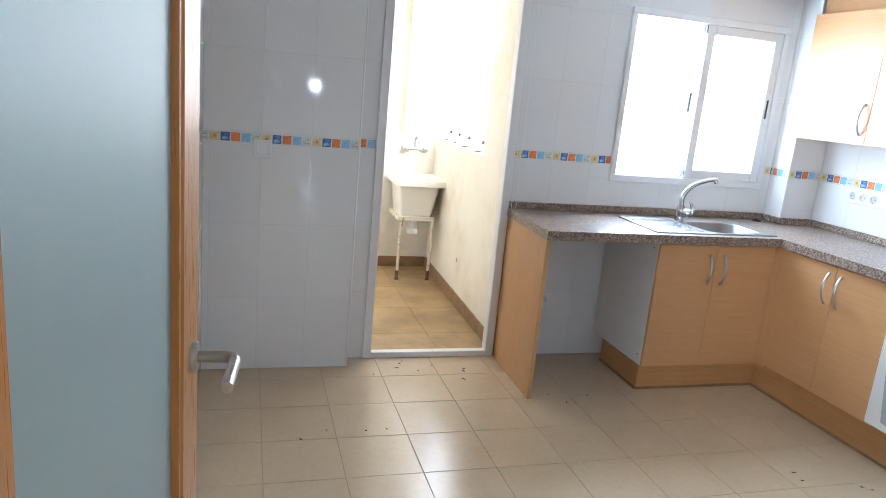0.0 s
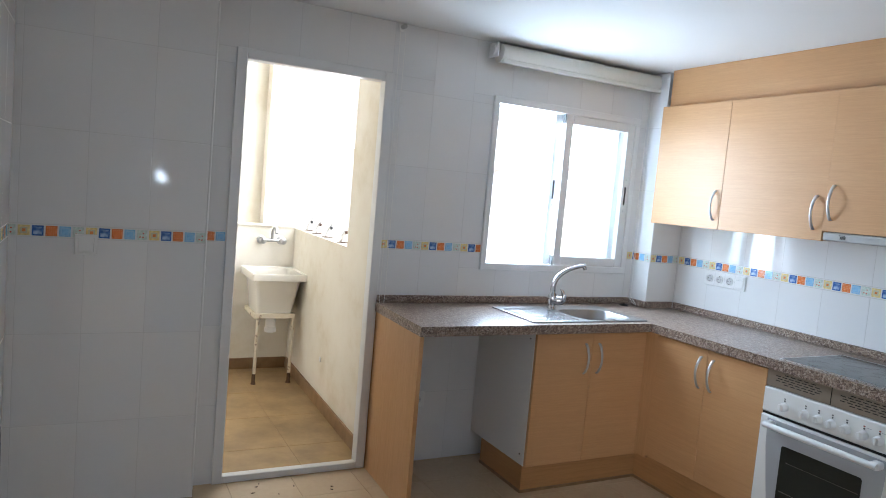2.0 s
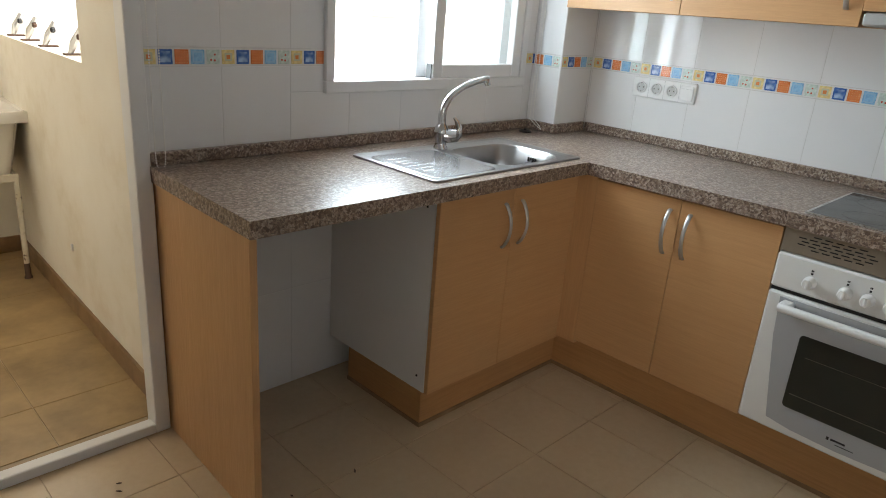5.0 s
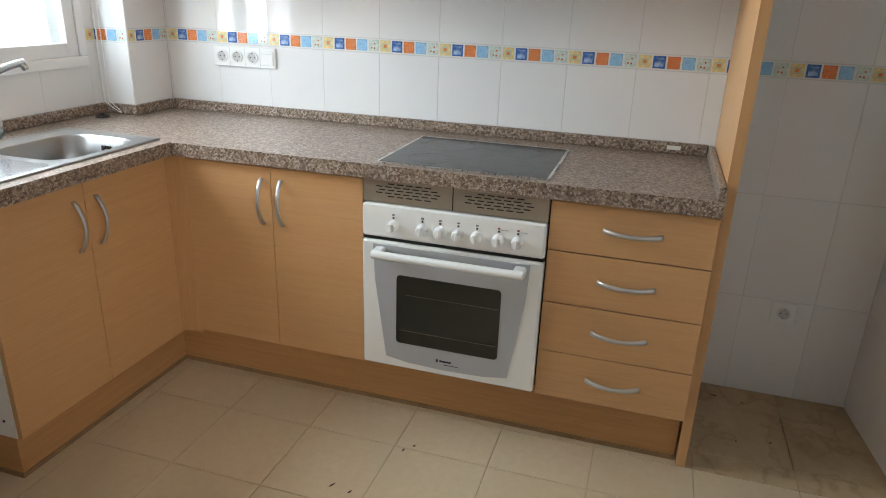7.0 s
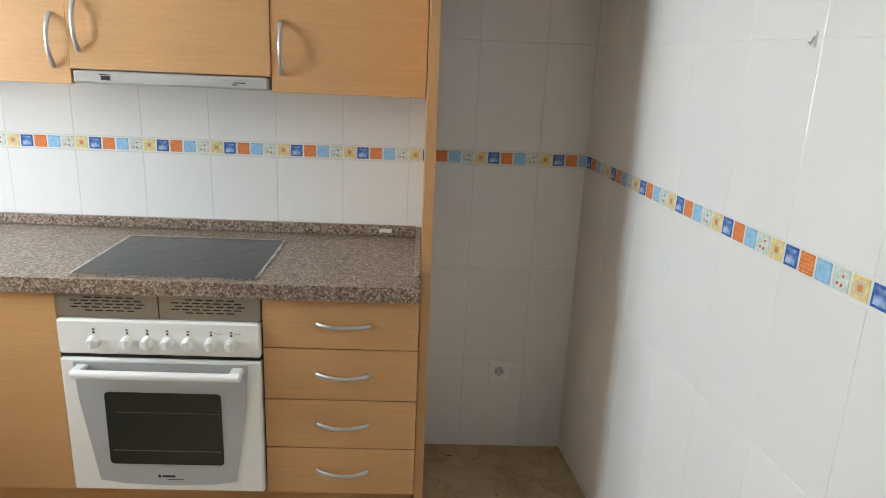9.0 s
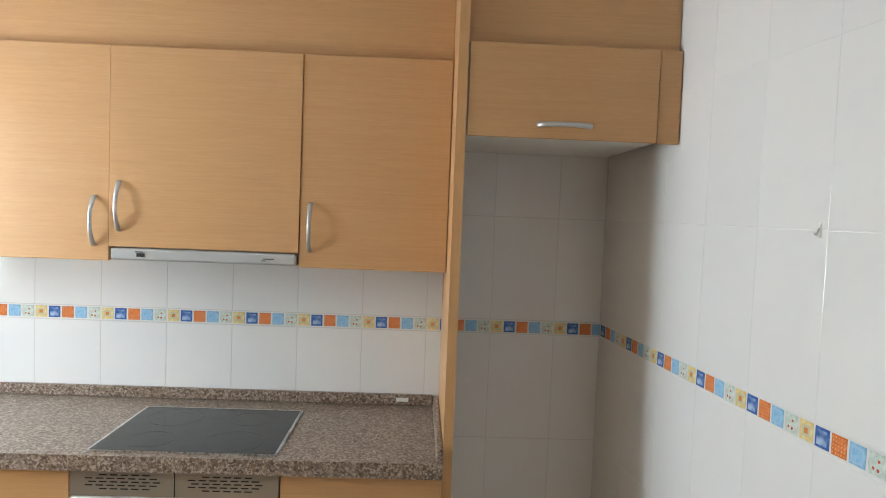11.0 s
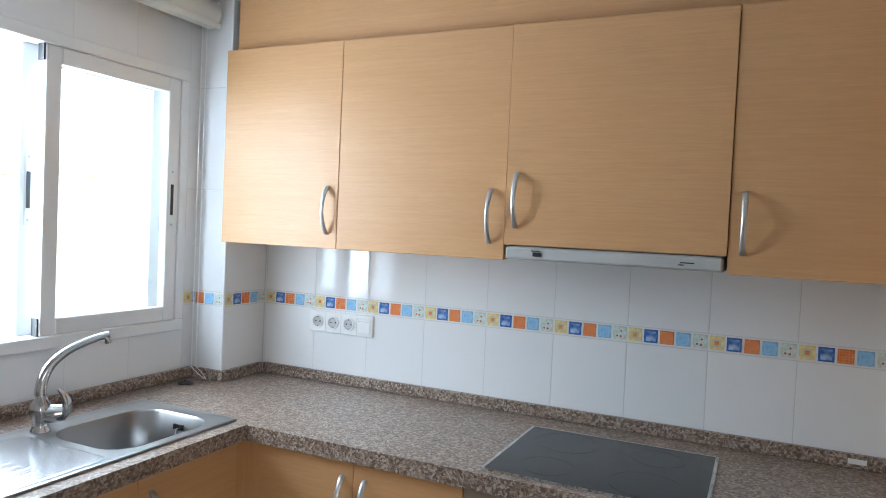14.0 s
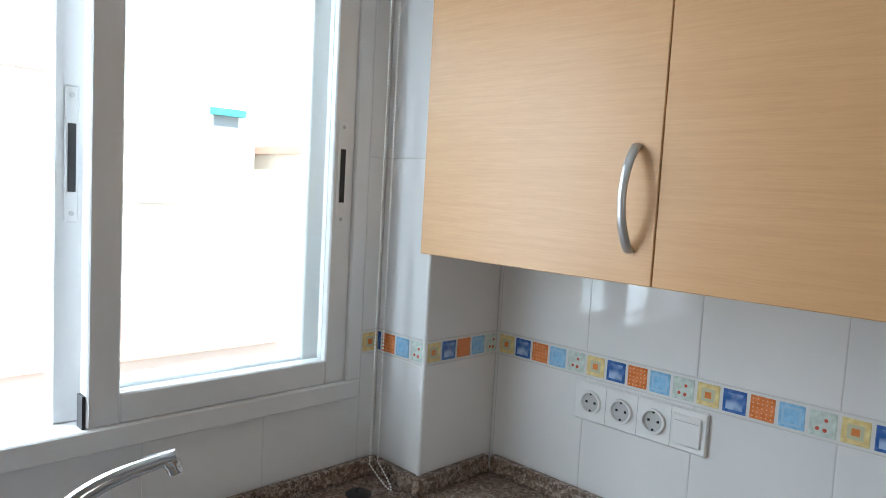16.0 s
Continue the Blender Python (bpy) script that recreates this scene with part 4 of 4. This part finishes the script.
bead_chain("blind_chain", loop_path(3.300, 3.322, 3.925, 2.24, 0.895, -0.06), "white bead chain loop of the roller blind", (3.34, 3.925, 0.9))
bead_chain("loose_chain", loop_path(1.672, 1.70, 3.965, 2.25, 0.868), "white bead chain hanging beside the door frame", (1.69, 3.965, 0.9))
for x in (0.822, 1.69):
    br = thing("blind_bracket", (x, 3.99, 2.285), "small empty white blind bracket by the ceiling", "bracket", "brackets over the laundry door")
    part("plate", boxes((x - 0.016, x + 0.016, 3.984, 4.0, 2.255, 2.294), b=0.003), M_WHITEPLASTIC, br)
    part("pin", lathe(bmesh.new(), [(0.012, 0), (0.012, -0.03), (0.006, -0.034)], (x, 3.985, 2.275), "y", 14), M_OLDCHROME, br, smooth=True)
hk = thing("wall_hook", (2.43, south(2.43), 1.59), "small metal hook stuck on the tiles", "hook")
part("plate", boxes((2.426, 2.434, south(2.43) , south(2.43) + 0.003, 1.575, 1.605), b=0.001), M_WHITEPLASTIC, hk)
part("pin", sweep(bmesh.new(), [(2.43, south(2.43) + 0.003, 1.595), (2.43, south(2.43) + 0.01, 1.58), (2.43, south(2.43) + 0.014, 1.585)], 0.005, 0.003, 6), M_OLDCHROME, hk)
# ---- laundry ----
SXC, SYC = 1.555, 5.72
tub = thing("laundry_sink", (SXC, SYC, 0), "old cream ceramic laundry sink on chipped iron legs", "sink")


def tubring(w, h, z, r=0.03, dx=0.0, dy=0.0):
    return at_z(rrect(SXC + dx, SYC + dy, w, h, r), z)


part("basin", rings(bmesh.new(), [
    tubring(0.25, 0.30, 0.50, 0.03, -0.02), tubring(0.31, 0.38, 0.735, 0.03, -0.015), tubring(0.32, 0.39, 0.745), tubring(0.405, 0.45, 0.75, 0.015), tubring(0.41, 0.455, 0.792, 0.015),
    tubring(0.40, 0.445, 0.80, 0.015), tubring(0.335, 0.37, 0.792, 0.03), tubring(0.32, 0.355, 0.77, 0.03), tubring(0.24, 0.27, 0.54, 0.03)], True, True), M_CERAMIC, tub, smooth=True)
part("ring_frame", boxes((SXC - 0.165, SXC + 0.125, SYC - 0.175, SYC - 0.155, 0.475, 0.51), (SXC - 0.165, SXC + 0.125, SYC + 0.155, SYC + 0.175, 0.475, 0.51), (SXC - 0.165, SXC - 0.145, SYC - 0.155, SYC + 0.155, 0.475, 0.51), (SXC + 0.105, SXC + 0.125, SYC - 0.155, SYC + 0.155, 0.475, 0.51), b=0.003), M_IRON, tub, "chipped painted iron frame")
for x, y in ((-0.135, -0.165), (0.115, -0.165)):
    lg = part("leg", sweep(bmesh.new(), [(SXC + x, SYC + y, 0.49), (SXC + x - 0.003, SYC + y, 0.25), (SXC + x - 0.006, SYC + y, 0.01)], 0.024, 0.024, 10), M_IRON, tub, smooth=True)
    part("foot", lathe(bmesh.new(), [(0.018, 0), (0.0165, 0.008), (0.0130, 0.014), (0.0128, 0.06), (0.0124, 0.075)], (SXC + x - 0.006, SYC + y, 0)), M_RUST, lg, "rusty bare foot", True)
part("drain_trap", lathe(bmesh.new(), [(0.030, 0), (0.041, 0.005), (0.041, 0.035), (0.036, 0.04), (0.036, 0.115), (0.02, 0.135)], (SXC - 0.03, SYC - 0.10, 0.362)), M_WHITEPLASTIC, tub, "white plastic drain trap", True)
lt = thing("laundry_tap", (1.60, LY, 1.0), "dull chrome two-handle wall tap above the laundry sink", "tap")
part("body", sweep(bmesh.new(), [(1.49, LY - 0.045, 1.0), (1.65, LY - 0.045, 1.0)], 0.024, 0.024, 12), M_OLDCHROME, lt, smooth=True)
for x in (1.495, 1.645):
    part("wall_flange", lathe(bmesh.new(), [(0.033, 0), (0.033, -0.008), (0.016, -0.014), (0.016, -0.05)], (x, LY, 1.0), "y", 18), M_OLDCHROME, lt, smooth=True)
    part("knob", lathe(bmesh.new(), [(0.012, -0.04), (0.012, -0.058), (0.026, -0.062), (0.023, -0.075), (0.026, -0.085), (0.018, -0.092), (0.002, -0.093)], (x, LY, 1.0), "y", 16), M_OLDCHROME, lt, smooth=True)
part("spout", sweep(bmesh.new(), [(1.57, LY - 0.045, 1.01), (1.57, LY - 0.05, 1.07), (1.575, LY - 0.075, 1.10), (1.58, LY - 0.115, 1.10), (1.58, LY - 0.14, 1.06)], 0.024, 0.024, 12), M_OLDCHROME, lt, smooth=True)
solid("wall_valve", lathe(bmesh.new(), [(0.024, 0), (0.024, -0.006), (0.014, -0.01), (0.014, -0.03), (0.02, -0.034), (0.02, -0.05), (0.004, -0.052)], (1.235, LY, 1.04), "y", 16), M_OLDCHROME, "dull chrome valve on the laundry wall", "valve", smooth=True)
for k, y in enumerate((5.75, 5.50, 5.22, 4.88)):
    x = lx(y) + 0.05
    cl = thing("line_clamp", (x, y, 1.10), "small worn clothes-line clamp on the balcony wall", "clamp", "clamps along the balcony wall")
    part("base", boxes((x - 0.035, x + 0.035, y - 0.016, y + 0.016, 1.10, 1.107), b=0.002), M_RUST, cl)
    part("arm", sweep(bmesh.new(), [(x - 0.012, y, 1.105), (x + 0.002, y - 0.008, 1.145), (x + 0.026, y - 0.018, 1.20)], [0.02, 0.042, 0.022], [0.016, 0.03, 0.016], 8), M_OLDCHROME, cl, smooth=True)
    part("wing_nut", boxes((x + 0.006, x + 0.026, y - 0.034, y - 0.018, 1.156, 1.178), b=0.005), M_RUST if k % 2 else M_BLACK, cl)
solid("skirting_laundry_back", boxes((0.35, lx(LY) - 0.012, LY - 0.012, LY, 0, 0.085), b=0.002), M_SKIRT, "brown tile skirting in the laundry", "baseboard", "structure")
bm = bmesh.new()
prism(bm, [(lx(4.13) - 0.012, 4.13), (lx(4.13), 4.13), (lx(LY), LY - 0.012), (lx(LY) - 0.012, LY - 0.012)], 0, 0.085)
solid("skirting_laundry_side", bm, M_SKIRT, "brown tile skirting in the laundry", "baseboard", "structure")
solid("cable_clip", boxes((lx(5.0) - 0.008, lx(5.0), 4.99, 5.005, 0.30, 0.33), b=0.002), M_WHITEPLASTIC, "small grey fitting on the laundry wall", "fitting")

# ---- dry bits on the floor ----
bm = bmesh.new()
bits = random.Random(3)
for x, y, n in ((1.1, 3.86, 5), (1.45, 3.8, 4), (0.75, 3.2, 4), (2.6, 2.6, 4), (3.3, 1.35, 3), (3.25, 1.62, 2), (1.75, 3.4, 3)):
    for k in range(n):
        px, py, ang, ln = x + bits.gauss(0, 0.13), y + bits.gauss(0, 0.06), bits.uniform(0, 3.14), bits.uniform(0.004, 0.012)
        ca, sa = math.cos(ang), math.sin(ang)
        rings(bm, [[(px + ca * u - sa * v, py + sa * u + ca * v, z) for u, v in ((ln, 0), (0, 0.003), (-ln, 0), (0, -0.003))] for z in (0.0005, 0.003)], True, True)
solid("floor_debris", bm, M_RUST, "small dry dark bits scattered on the floor", "debris", "stuff")

# ---- outside, seen through the window ----
solid("ground", boxes((-400, 400, -400, 400, -9.2, -9.0)), M_GROUND, "pale dusty street ground", "ground", "structure")


def house(x0, x1, y0, y1, h, m, floors, cols, label, roof):
    hs = thing("apartment_building", ((x0 + x1) / 2, y0, -9.0), label, "building")
    part("wall", boxes((x0, x1, y0, y1, -9.0, h)), m, hs)
    part("roof", boxes((x0 - 0.3, x1 + 0.3, y0 - 0.3, y1 + 0.3, h, h + 0.35)), roof, hs)
    fh = (h + 9.0) / floors
    cw = (x1 - x0) / cols
    for i in range(floors):
        for j in range(cols):
            xa, za = x0 + cw * j + cw * 0.3, -9.0 + fh * i + fh * 0.35
            wd = part("window", boxes((xa - 0.08, xa + cw * 0.4 + 0.08, y0 - 0.06, y0 + 0.02, za - 0.1, za + 1.4)), M_HOUSE[2], hs)
            part("pane", boxes((xa, xa + cw * 0.4, y0 - 0.08, y0 - 0.05, za, za + 1.3)), M_WINDARK, wd)
            if (i + j) % 3 == 0:
                bc = part("balcony", boxes((xa - 0.5, xa + cw * 0.4 + 0.5, y0 - 0.45, y0 - 0.06, za - 0.35, za - 0.2)), m, hs)
                part("railing", boxes((xa - 0.5, xa + cw * 0.4 + 0.5, y0 - 0.45, y0 - 0.40, za - 0.2, za + 0.7)), M_HOUSE[0], bc)
            if (i * 2 + j) % 11 == 1:
                part("awning", boxes((xa - 0.2, xa + cw * 0.4 + 0.2, y0 - 0.5, y0 - 0.09, za + 1.0, za + 1.5)), M_AWNING, hs)


house(-14, 2, 30, 40, 4.2, M_HOUSE[1], 4, 5, "pale pink rendered apartment block with balconies", M_ROOFTILE)
house(4, 20, 34, 44, 5.5, M_HOUSE[2], 5, 5, "white rendered apartment block with awnings", M_HOUSE[0])
house(21, 40, 28, 38, 3.0, M_HOUSE[0], 4, 6, "cream rendered apartment block with balconies", M_ROOFTILE)
house(-40, -16, 34, 44, 5.0, M_HOUSE[0], 5, 7, "cream rendered apartment block with balconies", M_HOUSE[0])
house(3, 13, 20, 26, -3.0, M_HOUSE[1], 2, 3, "low pink rendered house with a terracotta roof", M_ROOFTILE)

# ---- wall tiles and border, floor tiles ----
TILES = {}


def tile_mesh(w, h):
    key = (round(w, 3), round(h, 3))
    if key not in TILES:
        w, h = key
        e = 0.0012
        TILES[key] = mesh_of("wall_tile", rings(bmesh.new(), [[(0, 0.0012, 0), (w, 0.0012, 0), (w, 0.0012, h), (0, 0.0012, h)], [(0.0003, 0.0004, 0.0003), (w - 0.0003, 0.0004, 0.0003), (w - 0.0003, 0.0004, h - 0.0003), (0.0003, 0.0004, h - 0.0003)], [(e, 0, e), (w - e, 0, e), (w - e, 0, h - e), (e, 0, h - e)]], False, True), M_TILE)
    return TILES[key]


def cut(rects, hole):
    out = []
    a0, a1, c0, c1 = hole
    for u0, u1, z0, z1 in rects:
        if u1 <= a0 or u0 >= a1 or z1 <= c0 or z0 >= c1:
            out.append((u0, u1, z0, z1))
            continue
        if z0 < c0:
            out.append((u0, u1, z0, c0))
        if z1 > c1:
            out.append((u0, u1, c1, z1))
        lo, hi = max(z0, c0), min(z1, c1)
        if u0 < a0:
            out.append((u0, a0, lo, hi))
        if u1 > a1:
            out.append((a1, u1, lo, hi))
    return [r for r in out if r[1] - r[0] > 0.006 and r[3] - r[2] > 0.006]


def square_mesh(k, a=-0.0205, b=0.0205):
    """A border square, whole or cut at a corner of the wall to the stretch from a to b."""
    s, e = 0.0205, 0.0014
    return mesh_of("border_square", rings(bmesh.new(), [[(a, 0.001, -s), (b, 0.001, -s), (b, 0.001, s), (a, 0.001, s)], [(a, -0.0006, -s), (b, -0.0006, -s), (b, -0.0006, s), (a, -0.0006, s)], [(a + e, -0.0014, -s + e), (b - e, -0.0014, -s + e), (b - e, -0.0014, s - e), (a + e, -0.0014, s - e)]], False, True), M_DECOR[k])


SQUARES = [square_mesh(k) for k in range(5)]
ROWS_Z = [(0.0, 0.383), (0.383, 0.763), (0.763, BAND0), (BAND1, 1.591), (1.591, 1.971), (1.971, CEIL)]
rng = random.Random(7)


def tile_wall(wall, m, u0, u1, phase, holes=(), first=0, j=0.0018, lean=0.04):
    """Tiles on the plane y = 0 of the pose m, from u0 to u1, with a joint at phase; the border starts its pattern there."""
    cuts = sorted({u0, u1} | {q for q in (phase + TW * k for k in range(-30, 30)) if u0 + 0.004 < q < u1 - 0.004})
    for a, b in zip(cuts, cuts[1:]):
        for z0, z1 in ROWS_Z:
            rects = [(a, b, z0, z1)]
            for hole in holes:
                rects = cut(rects, hole)
            for r in rects:
                w, h = r[1] - r[0] - j, r[3] - r[2] - j
                t_ = new("wall_tile", tile_mesh(w, h))
                t_.parent = wall
                t_.matrix_basis = m @ pose(r[0] + j / 2, rng.uniform(-0.0001, 0.0001), r[2] + j / 2, rng.uniform(-lean, lean), 0, rng.uniform(-lean, lean))
    # border strip base and squares
    bm = bmesh.new()
    spans = [(u0, u1, BAND0, BAND1)]
    for hole in holes:
        spans = cut(spans, hole)
    for r in spans:
        box(bm, r[0], r[1], 0.0002, 0.002, r[2] + 0.0012, r[3] - 0.0012)
    ob = new("border_strip", mesh_of("border_strip", bm, M_BANDBASE))
    ob.parent, ob.matrix_basis = wall, m
    k = math.floor((u0 - phase) / TW * 5) - 1
    while phase + k * TW / 5 < u1:
        c0 = phase + k * TW / 5
        um, zm = c0 + TW / 10, (BAND0 + BAND1) / 2
        if um - 0.018 >= u0 and um + 0.018 <= u1 and not any(hh[0] < um + 0.012 and um - 0.012 < hh[1] and hh[2] < zm < hh[3] for hh in holes):
            q = new("border_square", SQUARES[(k + first) % 5])
            q.parent, q.matrix_basis = wall, m @ pose(um, 0, zm, rng.uniform(-0.3, 0.3), rng.uniform(-0.6, 0.6), rng.uniform(-0.3, 0.3))
        else:
            lo, hi = max(u0 - um, -0.0205), min(u1 - um, 0.0205)
            for hh in holes:
                if hh[2] < zm < hh[3] and hh[0] < um + hi and um + lo < hh[1]:
                    lo, hi = (lo, min(hi, hh[0] - um)) if um < (hh[0] + hh[1]) / 2 else (max(lo, hh[1] - um), hi)
            if hi - lo > 0.008:
                q = new("border_square", square_mesh((k + first) % 5, lo, hi))
                q.parent, q.matrix_basis = wall, m @ pose(um, 0, zm)
        k += 1


tile_wall(wall_n, pose(0, NORTH, 0), 0.80, 3.372, 1.66, [(FX0 + 0.004, FX1 - 0.004, -1, FZ - 0.004), (WX0 + 0.006, WX1 - 0.006, WZ0 + 0.006, WZ1 - 0.006)])
tile_wall(wall_p, pose(0, 3.886, 0), WEST, 0.80, 0.80)
tile_wall(wall_p, pose(0.80, 3.886, 0, 0, 0, 90), 0, NORTH - 3.886, 0.0, first=1)
tile_wall(wall_c, pose(3.37, 3.845, 0), 0, EAST - 3.37, 0.0)
tile_wall(wall_c, pose(3.37, NORTH, 0, 0, 0, -90), 0, NORTH - 3.845, -0.0824)
tile_wall(wall_e, pose(EAST, 4.0, 0, 0, 0, -90), 4.0 - 3.845, 4.0 - south(EAST), 4.0 - 1.699)
turn_s = 180 + math.degrees(math.atan(SKEW))
len_s = (EAST - 0.93) * math.sqrt(1 + SKEW ** 2)
tile_wall(wall_s, pose(EAST, south(EAST), 0, 0, 0, turn_s), 0, len_s, 0.01, first=1, j=0.0008, lean=0.01)
tile_wall(wall_w, pose(WEST, 0.9, 0, 0, 0, 90), 0, 3.886 - 0.9, 3.886 - 0.9)

FTX, FTY = 0.3105, 0.3075
FLOOR_MESH = {}


def floor_tile(x0, x1, y0, y1, material):
    w, h = round(x1 - x0 - 0.002, 4), round(y1 - y0 - 0.002, 4)
    if w < 0.01 or h < 0.01:
        return
    key = (w, h, material.name)
    if key not in FLOOR_MESH:
        FLOOR_MESH[key] = mesh_of("floor_tile", rings(bmesh.new(), [at_z([(0, 0), (w, 0), (w, h), (0, h)], -0.004), at_z([(0, 0), (w, 0), (w, h), (0, h)], -0.001), at_z([(0.0012, 0.0012), (w - 0.0012, 0.0012), (w - 0.0012, h - 0.0012), (0.0012, h - 0.0012)], 0)], False, True), material)
    t_ = new("floor_tile", FLOOR_MESH[key])
    t_.parent = floor
    t_.matrix_basis = pose(x0 + 0.001, y0 + 0.001, rng.uniform(-0.0003, 0.0), rng.uniform(-0.06, 0.06), rng.uniform(-0.06, 0.06), 0)


def lay(xa, xb, ya, yb, px, py, material, wide=FTX, deep=FTY):
    xs = sorted({xa, xb} | {q for q in (px + wide * k for k in range(-30, 30)) if xa < q < xb})
    ys = sorted({ya, yb} | {q for q in (py + deep * k for k in range(-30, 30)) if ya < q < yb})
    for a, b in zip(xs, xs[1:]):
        for c_, d in zip(ys, ys[1:]):
            floor_tile(a, b, c_, d, material)


lay(-0.1, 3.04, 0.6, NORTH + 0.02, 2.83, 3.13, M_FLOOR)
lay(3.04, EAST + 0.1, 1.63, NORTH + 0.02, 2.83, 3.13, M_FLOOR)
lay(3.04, EAST + 0.1, 0.6, 1.63, 3.14, 3.13, M_FLOOR_STAINED)
lay(-0.1, 0.96, -0.6, 0.6, 2.83, 3.13, M_FLOOR)
solid("floor_hall", boxes((-2.05, 2.6, -9.1, -0.602, -0.0029, -0.0005), (-2.05, -0.102, -0.602, 0.62, -0.0029, -0.0005), (0.962, 2.6, -0.602, 0.598, -0.0029, -0.0005)), M_FLOOR, "plain cream tiled hall floor", "floor", "structure")
lay(0.35, 1.8, 4.1, LY, 1.365, 4.37, M_FLOOR_LAUNDRY, 0.495, 0.495)
